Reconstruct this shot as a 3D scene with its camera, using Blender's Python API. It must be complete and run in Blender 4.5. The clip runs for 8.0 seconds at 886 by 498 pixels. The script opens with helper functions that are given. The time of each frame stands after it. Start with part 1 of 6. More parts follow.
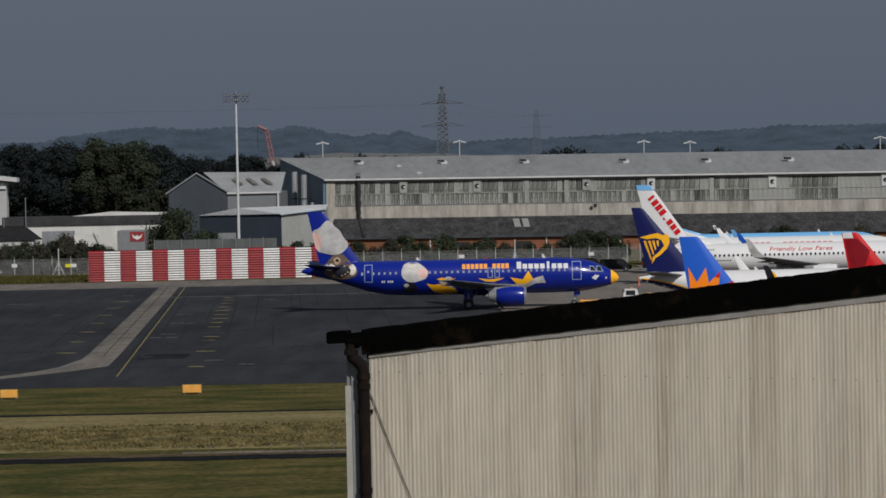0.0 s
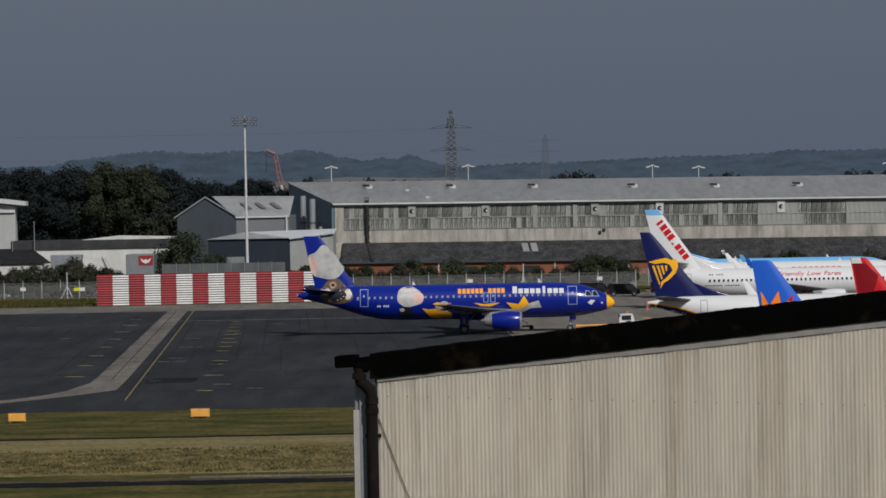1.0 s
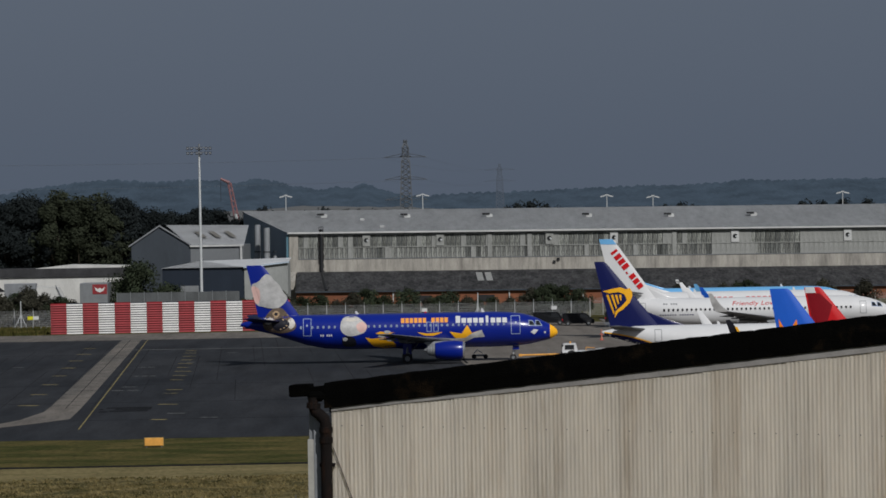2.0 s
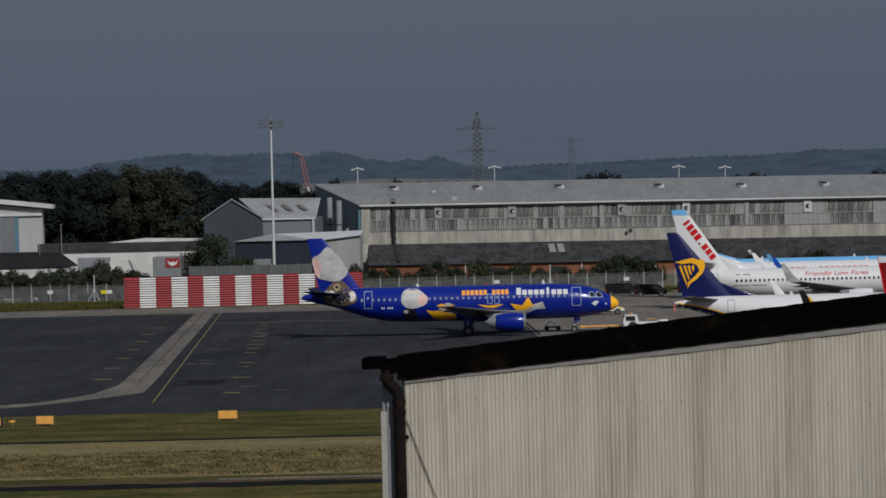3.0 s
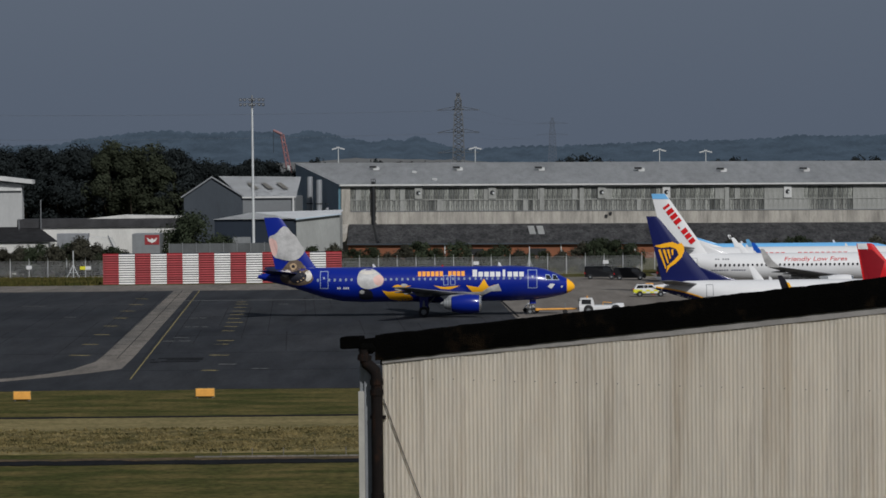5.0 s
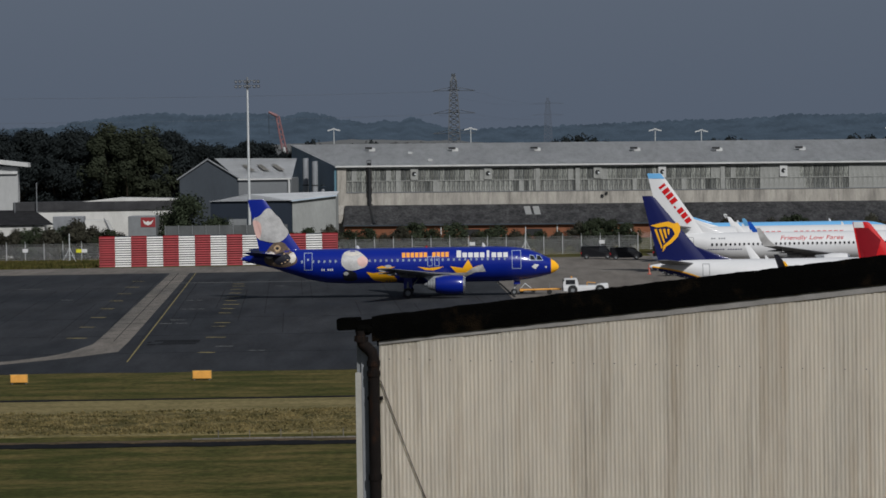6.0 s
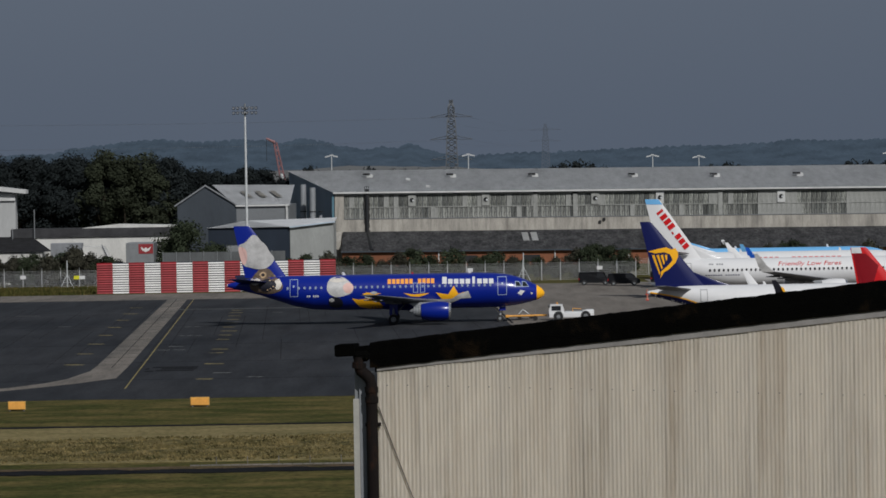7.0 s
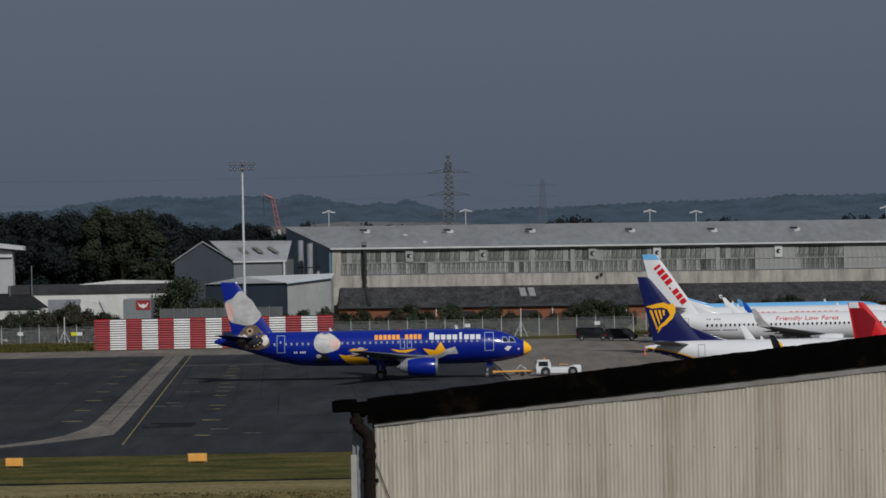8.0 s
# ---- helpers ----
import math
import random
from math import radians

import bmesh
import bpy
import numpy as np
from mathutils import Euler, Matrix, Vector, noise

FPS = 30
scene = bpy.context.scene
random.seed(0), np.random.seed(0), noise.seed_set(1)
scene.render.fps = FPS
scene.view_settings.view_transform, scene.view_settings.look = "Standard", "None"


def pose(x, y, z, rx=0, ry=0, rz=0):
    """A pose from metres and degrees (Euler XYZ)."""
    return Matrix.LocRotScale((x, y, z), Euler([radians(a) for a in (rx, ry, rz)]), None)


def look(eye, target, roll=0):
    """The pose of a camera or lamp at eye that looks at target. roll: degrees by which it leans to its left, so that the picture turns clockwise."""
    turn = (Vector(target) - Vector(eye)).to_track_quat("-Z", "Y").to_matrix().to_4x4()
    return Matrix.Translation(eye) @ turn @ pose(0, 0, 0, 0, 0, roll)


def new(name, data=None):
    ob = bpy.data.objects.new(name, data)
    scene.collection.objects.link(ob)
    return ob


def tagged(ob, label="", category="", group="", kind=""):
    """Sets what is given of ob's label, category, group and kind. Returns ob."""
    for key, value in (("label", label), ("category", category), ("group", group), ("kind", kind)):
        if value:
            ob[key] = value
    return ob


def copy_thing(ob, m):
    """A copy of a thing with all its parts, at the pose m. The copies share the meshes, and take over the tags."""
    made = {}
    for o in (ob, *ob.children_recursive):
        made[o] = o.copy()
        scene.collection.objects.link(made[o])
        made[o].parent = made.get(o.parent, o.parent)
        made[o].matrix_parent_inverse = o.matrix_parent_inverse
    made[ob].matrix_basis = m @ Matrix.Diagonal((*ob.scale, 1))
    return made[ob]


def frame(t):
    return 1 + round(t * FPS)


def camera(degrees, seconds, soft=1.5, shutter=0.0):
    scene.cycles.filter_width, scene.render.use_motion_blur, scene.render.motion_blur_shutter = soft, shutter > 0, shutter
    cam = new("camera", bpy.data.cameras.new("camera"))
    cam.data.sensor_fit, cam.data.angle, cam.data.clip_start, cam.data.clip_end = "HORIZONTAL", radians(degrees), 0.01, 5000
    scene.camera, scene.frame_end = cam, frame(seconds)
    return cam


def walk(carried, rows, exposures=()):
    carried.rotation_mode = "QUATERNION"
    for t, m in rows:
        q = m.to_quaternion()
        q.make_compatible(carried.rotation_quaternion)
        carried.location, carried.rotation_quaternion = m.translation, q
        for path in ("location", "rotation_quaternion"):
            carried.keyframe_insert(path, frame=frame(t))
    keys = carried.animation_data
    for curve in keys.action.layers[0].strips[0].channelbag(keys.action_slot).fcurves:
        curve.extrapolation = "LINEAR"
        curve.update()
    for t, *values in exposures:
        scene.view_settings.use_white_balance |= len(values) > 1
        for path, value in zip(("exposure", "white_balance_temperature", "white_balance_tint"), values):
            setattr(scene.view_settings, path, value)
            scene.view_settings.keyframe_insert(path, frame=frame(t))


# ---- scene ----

# ---- camera: hand-held on one spot, a long lens ----
EYE = Vector((0.0, 0.0, 17.4))
LENS = 14.9
cam = camera(LENS, 8.0, soft=1.65)
# seconds, turn to the right, tilt up, lean to the right (degrees)
PATH = [
    (0.0, -0.0, -1.4844, 1.189),
    (0.1, 0.0021, -1.4608, 1.215),
    (0.2, -0.0071, -1.4622, 1.241),
    (0.3, -0.0327, -1.4871, 1.267),
    (0.4, -0.024, -1.4012, 1.293),
    (0.5, -0.0837, -1.2806, 1.319),
    (0.6, -0.1071, -1.2307, 1.274),
    (0.7, -0.137, -1.2194, 1.229),
    (0.8, -0.1422, -1.1689, 1.184),
    (0.9, -0.132, -1.1457, 1.14),
    (1.0, -0.1346, -1.0695, 1.095),
    (1.1, -0.1116, -1.028, 1.085),
    (1.2, 0.2094, -0.9457, 1.075),
    (1.3, 0.3271, -0.6442, 1.065),
    (1.4, 0.3922, -0.5888, 1.055),
    (1.5, 0.4593, -0.5137, 1.046),
    (1.6, 0.57, -0.5027, 1.032),
    (1.7, 0.6467, -0.5296, 1.018),
    (2.8, 0.5367, -0.7208, 1.05),
    (2.9, 0.1885, -0.9617, 1.206),
    (3.0, -0.5853, -1.0404, 1.361),
    (3.1, -0.6342, -1.2275, 1.287),
    (3.2, -0.7053, -1.3339, 1.213),
    (3.3, -0.7907, -1.3765, 1.138),
    (3.4, -0.8973, -1.2753, 1.064),
    (3.5, -0.9898, -1.2063, 0.989),
    (3.6, -1.0535, -1.222, 1.006),
    (3.7, -1.0064, -1.2236, 1.024),
    (3.8, -0.9915, -1.2406, 1.041),
    (3.9, -0.9442, -1.2343, 1.058),
    (4.0, -0.8859, -1.1534, 1.076),
    (4.1, -0.8241, -1.0878, 1.119),
    (4.2, -0.7522, -1.0035, 1.161),
    (4.3, -0.6105, -1.0166, 1.204),
    (4.4, -0.6267, -0.9545, 1.247),
    (4.5, -0.508, -0.9543, 1.29),
    (4.6, -0.6543, -0.9171, 1.147),
    (4.7, -0.6665, -0.9896, 1.004),
    (4.8, -0.6634, -1.1262, 0.861),
    (4.9, -0.4845, -1.2968, 0.718),
    (5.0, -0.2448, -1.3721, 0.576),
    (5.1, -0.1618, -1.4059, 0.603),
    (5.2, -0.1231, -1.4079, 0.631),
    (6.3, -0.2173, -1.7586, 0.939),
    (6.4, -0.2247, -1.6436, 0.869),
    (6.5, -0.2058, -1.5056, 0.799),
    (6.6, -0.1715, -1.3873, 0.834),
    (6.7, -0.1561, -1.3257, 0.87),
    (6.8, -0.1572, -1.2959, 0.905),
    (6.9, -0.1584, -1.282, 0.941),
    (7.0, -0.1396, -1.2554, 0.976),
    (7.1, -0.1541, -1.2637, 1.037),
    (7.2, -0.1308, -1.172, 1.098),
    (7.3, -0.1599, -0.9117, 1.159),
    (7.4, -0.1532, -0.5005, 1.219),
    (7.5, -0.0888, -0.3309, 1.28),
    (7.6, -0.1002, -0.2318, 1.244),
    (7.7, -0.0759, -0.2541, 1.207),
    (7.8, -0.0678, -0.292, 1.171),
    (7.9, -0.0594, -0.314, 1.134),
    (8.0, -0.0777, -0.316, 1.098),
]


def aim(turn, tilt, lean):
    a, b = radians(turn), radians(tilt)
    way = Vector((math.sin(a) * math.cos(b), math.cos(a) * math.cos(b), math.sin(b)))
    return look(EYE, EYE + 100 * way, -lean)


walk(cam, [(t, aim(turn, tilt, lean)) for t, turn, tilt, lean in PATH],
     exposures=((0.0, -0.02, 6520, 10), (0.6, 0.04, 6520, 10), (1.5, -0.05, 6340, 9), (2.8, -0.19, 6340, 9), (3.0, -0.19, 6320, 9), (3.5, -0.07, 6320, 9), (4.5, -0.03, 6300, 9), (7.0, -0.05, 6340, 9), (7.5, -0.13, 6260, 9), (8.0, -0.14, 6280, 9)))

# ---- light: low hazy overcast, with the sun through it from behind on the right ----
SUN_AZ, SUN_EL = radians(154), radians(40)     # azimuth from +y towards +x
scene.view_settings.exposure = 0.0
world = bpy.data.worlds.new("sky")
scene.world = world
world.use_nodes = True
wn, wl = world.node_tree.nodes, world.node_tree.links
wn.clear()
w_out = wn.new("ShaderNodeOutputWorld")
w_bg = wn.new("ShaderNodeBackground")
w_sky = wn.new("ShaderNodeTexSky")
w_sky.sky_type, w_sky.sun_disc = "NISHITA", False
w_sky.sun_elevation, w_sky.sun_rotation = SUN_EL, SUN_AZ
w_sky.air_density, w_sky.dust_density, w_sky.ozone_density = 1.0, 4.0, 1.0
w_hsv = wn.new("ShaderNodeHueSaturation")
w_hsv.inputs["Saturation"].default_value = 0.35
w_mix = wn.new("ShaderNodeMix")
w_mix.data_type = "RGBA"
w_mix.inputs[0].default_value = 0.91
w_mix.inputs["B"].default_value = (0.95, 1.17, 1.585, 1)
wl.new(w_sky.outputs[0], w_hsv.inputs["Color"])
wl.new(w_hsv.outputs[0], w_mix.inputs["A"])
wl.new(w_mix.outputs["Result"], w_bg.inputs["Color"])
w_bg.inputs["Strength"].default_value = 0.104
wl.new(w_bg.outputs[0], w_out.inputs["Surface"])
sun_data = bpy.data.lights.new("sun", "SUN")
sun_data.energy, sun_data.angle, sun_data.color = 3.2, radians(1.0), (1.0, 0.965, 0.92)
sun = new("sun", sun_data)
sun.matrix_world = look((300 * math.sin(SUN_AZ) * math.cos(SUN_EL), 300 * math.cos(SUN_AZ) * math.cos(SUN_EL), 300 * math.sin(SUN_EL)), (0, 0, 0))

# ---- materials ----


def mat(name, colour, rough=0.6, metal=0.0, vary=0.25, scale=1.0, fine=14.0, bump=0.0, spread=0.0, coat=0.0, streak=1.0, spec=0.5, deep=1.0):
    """A painted or grown surface: a base colour, blotches and grain at real-world size, a little relief. spread: change from piece to piece."""
    m = bpy.data.materials.new(name)
    m.use_nodes = True
    n, l = m.node_tree.nodes, m.node_tree.links
    b = n["Principled BSDF"]
    b.inputs["Roughness"].default_value, b.inputs["Metallic"].default_value = rough, metal
    b.inputs["Coat Weight"].default_value, b.inputs["Coat Roughness"].default_value = coat, 0.08
    b.inputs["Specular IOR Level"].default_value = spec
    tc, mp = n.new("ShaderNodeTexCoord"), n.new("ShaderNodeMapping")
    mp.inputs["Scale"].default_value = (1, 1.0 / deep, 1.0 / streak)
    l.new(tc.outputs["Object"], mp.inputs[0])
    big, small = n.new("ShaderNodeTexNoise"), n.new("ShaderNodeTexNoise")
    big.inputs["Scale"].default_value, small.inputs["Scale"].default_value = scale, scale * fine
    big.inputs["Detail"].default_value, small.inputs["Detail"].default_value = 6, 4
    big.inputs["Roughness"].default_value = 0.62
    l.new(mp.outputs[0], big.inputs[0])
    l.new(mp.outputs[0], small.inputs[0])
    add = n.new("ShaderNodeMath")
    add.operation = "MULTIPLY_ADD"
    add.inputs[1].default_value = 0.4
    l.new(small.outputs[0], add.inputs[0])
    l.new(big.outputs[0], add.inputs[2])
    ramp = n.new("ShaderNodeMapRange")
    ramp.inputs["From Min"].default_value, ramp.inputs["From Max"].default_value = 0.42, 0.98
    ramp.inputs["To Min"].default_value, ramp.inputs["To Max"].default_value = 1 - vary, 1 + vary
    l.new(add.outputs[0], ramp.inputs[0])
    last = ramp.outputs[0]
    if spread:
        oi, mr, mu = n.new("ShaderNodeObjectInfo"), n.new("ShaderNodeMapRange"), n.new("ShaderNodeMath")
        mr.inputs["To Min"].default_value, mr.inputs["To Max"].default_value = 1 - spread, 1 + spread
        mu.operation = "MULTIPLY"
        l.new(oi.outputs["Random"], mr.inputs[0])
        l.new(mr.outputs[0], mu.inputs[0])
        l.new(last, mu.inputs[1])
        last = mu.outputs[0]
    mul = n.new("ShaderNodeVectorMath")
    mul.operation = "SCALE"
    mul.inputs[0].default_value = colour
    l.new(last, mul.inputs["Scale"])
    l.new(mul.outputs[0], b.inputs["Base Color"])
    if bump:
        bp = n.new("ShaderNodeBump")
        bp.inputs["Strength"].default_value, bp.inputs["Distance"].default_value = bump, 0.05
        l.new(small.outputs[0], bp.inputs["Height"])
        l.new(bp.outputs[0], b.inputs["Normal"])
    return m


def two_tone(name, a, c, scale, rough=0.9, lo=0.4, hi=0.6, stretch=(1, 1, 1), fine=25.0, bump=0.3, spec=0.15, vary=0.3, streak=1.0, deep=1.0, grain=2.0):
    """Two colours in patches, with grain: grass, worn concrete, rusted iron."""
    m = mat(name, a, rough, vary=vary, scale=scale * grain, fine=fine, bump=bump, spec=spec, streak=streak, deep=deep)
    n, l = m.node_tree.nodes, m.node_tree.links
    b = n["Principled BSDF"]
    src = b.inputs["Base Color"].links[0].from_socket
    tc, mp, no = n.new("ShaderNodeTexCoord"), n.new("ShaderNodeMapping"), n.new("ShaderNodeTexNoise")
    mp.inputs["Scale"].default_value = stretch
    no.inputs["Scale"].default_value, no.inputs["Detail"].default_value, no.inputs["Roughness"].default_value = scale, 7, 0.65
    l.new(tc.outputs["Object"], mp.inputs[0])
    l.new(mp.outputs[0], no.inputs[0])
    mr, mx = n.new("ShaderNodeMapRange"), n.new("ShaderNodeMix")
    mr.inputs["From Min"].default_value, mr.inputs["From Max"].default_value = lo, hi
    mx.data_type = "RGBA"
    mx.inputs["B"].default_value = (*c, 1)
    l.new(no.outputs[0], mr.inputs[0])
    l.new(mr.outputs[0], mx.inputs[0])
    mul = src.node
    mx.inputs["A"].default_value = (*a, 1)
    l.new(mx.outputs["Result"], mul.inputs[0])
    return m


ASPHALT = two_tone("asphalt", (0.021, 0.0232, 0.027), (0.036, 0.0375, 0.041), 0.05, 0.9, 0.35, 0.7, (1, 0.4, 1), 10, 0.2, spec=0.1, vary=0.42, deep=9, grain=8)
CONCRETE = two_tone("apron concrete", (0.135, 0.121, 0.107), (0.17, 0.154, 0.136), 0.06, 0.9, 0.3, 0.7, (1, 0.4, 1), 10, 0.2, spec=0.1, vary=0.3, deep=9, grain=8)
CONC_STRIP = two_tone("worn concrete", (0.165, 0.148, 0.13), (0.098, 0.093, 0.086), 0.15, 0.9, 0.4, 0.7, (1, 0.2, 1), 8, 0.2, spec=0.1, vary=0.35, deep=8, grain=5)
GRASS = two_tone("mown grass", (0.041, 0.0455, 0.0125), (0.13, 0.1, 0.038), 0.4, 0.95, 0.41, 0.72, (0.4, 0.8, 1), 8, 0.3, spec=0.05, vary=0.6, deep=1.5, grain=5)
DRY = two_tone("dry grass", (0.195, 0.16, 0.077), (0.108, 0.094, 0.041), 0.4, 0.95, 0.42, 0.7, (0.35, 0.8, 1), 8, 0.3, spec=0.05, vary=0.45, deep=1.5, grain=5)
SEED = two_tone("rough brown grass", (0.165, 0.13, 0.058), (0.034, 0.035, 0.013), 0.7, 0.95, 0.4, 0.66, (0.7, 0.6, 1), 8, 0.3, spec=0.05, vary=0.6, deep=1.5, grain=4)
SOIL = two_tone("bare soil and dead grass", (0.105, 0.075, 0.05), (0.05, 0.043, 0.024), 0.7, 0.95, 0.4, 0.65, (0.6, 0.8, 1), 8, 0.3, spec=0.05, vary=0.5, deep=1.5, grain=4)
DARK_LINE = mat("black tarmac", (0.011, 0.0115, 0.0125), 0.9, vary=0.4, scale=0.6, spec=0.05, deep=6)
PAINT_Y = mat("worn yellow paint", (0.22, 0.18, 0.08), 0.9, vary=0.7, scale=1.2, spec=0.1)
PAINT_W = mat("worn white paint", (0.13, 0.13, 0.127), 0.9, vary=0.6, scale=1.2, spec=0.1)


def haze_glow(name, colour, vary, scale):
    """A far surface that glows in a haze colour, in place of lit air before it."""
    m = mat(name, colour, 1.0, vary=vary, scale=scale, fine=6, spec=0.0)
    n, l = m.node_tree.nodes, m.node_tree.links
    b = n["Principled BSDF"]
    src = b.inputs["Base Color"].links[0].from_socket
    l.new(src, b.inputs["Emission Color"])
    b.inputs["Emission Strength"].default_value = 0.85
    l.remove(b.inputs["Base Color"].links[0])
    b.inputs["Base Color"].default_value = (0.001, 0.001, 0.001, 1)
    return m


# haze is painted in: these colours are emitted, the base is black
FAR_HILL = haze_glow("far woods with painted haze", (0.06, 0.083, 0.112), 0.3, 0.035)
FAR_FIELD = haze_glow("far field with painted haze", (0.128, 0.13, 0.132), 0.1, 0.01)
SHEET = two_tone("weathered cement sheet", (0.78, 0.725, 0.635), (0.43, 0.325, 0.2), 0.8, 0.9, 0.52, 0.82, (1.5, 1, 0.09), 7, 0.08, spec=0.1, vary=0.12, streak=7, grain=1.8)


def add_streaks(m, colour, across, down, lo, hi, amount):
    """Long rain streaks over a wall: a second stain, narrow across and long down the wall."""
    n, l = m.node_tree.nodes, m.node_tree.links
    b = n["Principled BSDF"]
    src = b.inputs["Base Color"].links[0].from_socket
    tc, mp, no = n.new("ShaderNodeTexCoord"), n.new("ShaderNodeMapping"), n.new("ShaderNodeTexNoise")
    mp.inputs["Scale"].default_value = (across, 1, down)
    mp.inputs["Location"].default_value = (3.7, 0, 1.3)
    no.inputs["Scale"].default_value, no.inputs["Detail"].default_value, no.inputs["Roughness"].default_value = 1.0, 5, 0.7
    mr, mx = n.new("ShaderNodeMapRange"), n.new("ShaderNodeMix")
    mr.inputs["From Min"].default_value, mr.inputs["From Max"].default_value = lo, hi
    mr.inputs["To Max"].default_value = amount
    mx.data_type = "RGBA"
    mx.inputs["B"].default_value = (*colour, 1)
    l.new(tc.outputs["Object"], mp.inputs[0])
    l.new(mp.outputs[0], no.inputs[0])
    l.new(no.outputs[0], mr.inputs[0])
    l.new(mr.outputs[0], mx.inputs[0])
    l.new(src, mx.inputs["A"])
    l.new(mx.outputs["Result"], b.inputs["Base Color"])


add_streaks(SHEET, (0.3, 0.235, 0.15), 3.2, 0.16, 0.54, 0.74, 0.5)
add_streaks(SHEET, (0.2, 0.17, 0.125), 9.0, 0.2, 0.58, 0.74, 0.5)
add_streaks(SHEET, (0.9, 0.87, 0.8), 6.0, 0.3, 0.56, 0.75, 0.45)
MOSS = two_tone("mossy black verge", (0.0022, 0.0022, 0.002), (0.016, 0.0105, 0.006), 1.3, 0.95, 0.55, 0.76, (1, 1, 1), 20, 0.8, spec=0.02)
FLASH = mat("grey flashing", (0.215, 0.205, 0.195), 0.8, vary=0.3, scale=2)
RUST = two_tone("rusted iron", (0.0075, 0.0055, 0.005), (0.032, 0.0135, 0.0065), 3.0, 0.9, 0.54, 0.74, (1, 1, 0.5), 12, 0.3)
TRIM_W = mat("weathered white board", (0.36, 0.35, 0.32), 0.7, vary=0.2, scale=2)
BLACK = mat("black rubber", (0.012, 0.012, 0.013), 0.8, vary=0.2, scale=3)
DARK = mat("dark opening", (0.008, 0.009, 0.011), 0.6, vary=0.2, scale=1)
STEEL = mat("galvanised steel", (0.5, 0.51, 0.52), 0.45, 0.35, vary=0.2, scale=2)
FLUE = mat("weathered metal flue", (0.3, 0.315, 0.335), 0.5, 0.3, vary=0.25, scale=1.2, streak=4)
PALE_STEEL = mat("pale painted steel", (0.5, 0.52, 0.53), 0.5, vary=0.15, scale=1)
GREY_STEEL = mat("grey painted steel", (0.18, 0.19, 0.2), 0.5, vary=0.2, scale=1)
CHROME = mat("bare metal", (0.7, 0.7, 0.7), 0.22, 0.9, vary=0.1, scale=3)
ROOF = two_tone("grey fibre cement roof", (0.42, 0.432, 0.445), (0.35, 0.36, 0.372), 0.12, 0.85, 0.35, 0.7, (1, 0.15, 1), 8, 0.1, vary=0.2, deep=6, grain=6)
ROOF_LIGHT = mat("pale sheet roof", (0.52, 0.53, 0.54), 0.7, vary=0.15, scale=0.2)
SKYLIGHT = mat("yellowed roof light", (0.3, 0.285, 0.255), 0.6, vary=0.2, scale=0.6)
FASCIA = mat("white fascia", (0.5, 0.505, 0.5), 0.7, vary=0.2, scale=0.4)
CLAD_BLUE = mat("blue grey cladding", (0.4, 0.475, 0.55), 0.7, vary=0.15, scale=0.2, streak=4)
TEAL = mat("teal corner trim", (0.08, 0.17, 0.22), 0.6, vary=0.15, scale=0.5)
CLAD_DARK = mat("slate cladding darkened for shade", (0.047, 0.056, 0.068), 0.7, vary=0.2, scale=0.3, streak=4, spec=0.2)
CLAD_MID = mat("weathered grey sheet", (0.1, 0.106, 0.11), 0.8, vary=0.35, scale=0.6, streak=3, spec=0.1)
CLAD_NAVY = mat("dark navy cladding", (0.016, 0.023, 0.036), 0.7, vary=0.2, scale=0.2, streak=4, spec=0.2)
PALE_GREY = mat("blue grey painted board", (0.2, 0.21, 0.225), 0.7, vary=0.25, scale=0.8)
CLAD_GREY = mat("grey cladding", (0.15, 0.16, 0.17), 0.7, vary=0.15, scale=0.2)
PANE = mat("grimy corrugated glazing", (0.215, 0.222, 0.205), 0.6, vary=0.9, scale=1.3, fine=4, spread=0.4, streak=3)
PANE_DARK = mat("dark sooty glazing", (0.14, 0.146, 0.138), 0.6, vary=0.8, scale=1.3, fine=4, spread=0.4, streak=3)
PANE_LOW = mat("pale grimy glazing", (0.27, 0.276, 0.258), 0.6, vary=0.8, scale=1.3, fine=4, spread=0.28, streak=3)
SOOT_THIN = mat("thin soot", (0.075, 0.072, 0.068), 0.95, vary=0.7, scale=2.5, streak=3, spec=0.05)
SOOT = mat("soot", (0.03, 0.029, 0.028), 0.95, vary=0.6, scale=2.5, streak=3, spec=0.05)
PANEL_PALE = mat("pale infill board", (0.27, 0.275, 0.262), 0.8, vary=0.35, scale=0.8, spread=0.07, streak=2)
BAND = two_tone("stained concrete band", (0.36, 0.34, 0.305), (0.19, 0.18, 0.165), 0.35, 0.9, 0.48, 0.75, (1.6, 1, 0.25), 10, 0.1, vary=0.3, streak=4)
SLATE = two_tone("dark bitumen roof", (0.115, 0.115, 0.119), (0.062, 0.062, 0.066), 0.5, 0.9, 0.4, 0.6, (1, 0.5, 1), 8, 0.3, vary=0.7, deep=3, grain=4)
add_streaks(BAND, (0.13, 0.12, 0.105), 1.4, 0.12, 0.52, 0.72, 0.6)
add_streaks(ROOF, (0.5, 0.51, 0.52), 0.5, 0.2, 0.5, 0.75, 0.4)
FELT = mat("black roofing felt", (0.045, 0.045, 0.048), 0.9, vary=0.45, scale=0.6, spec=0.1)
BRICK = two_tone("orange brick", (0.24, 0.095, 0.052), (0.16, 0.07, 0.043), 0.5, 0.9, 0.35, 0.65, (1, 1, 1), 14, 0.2)
RENDER_W = mat("white render", (0.53, 0.525, 0.505), 0.8, vary=0.2, scale=0.4, streak=3)
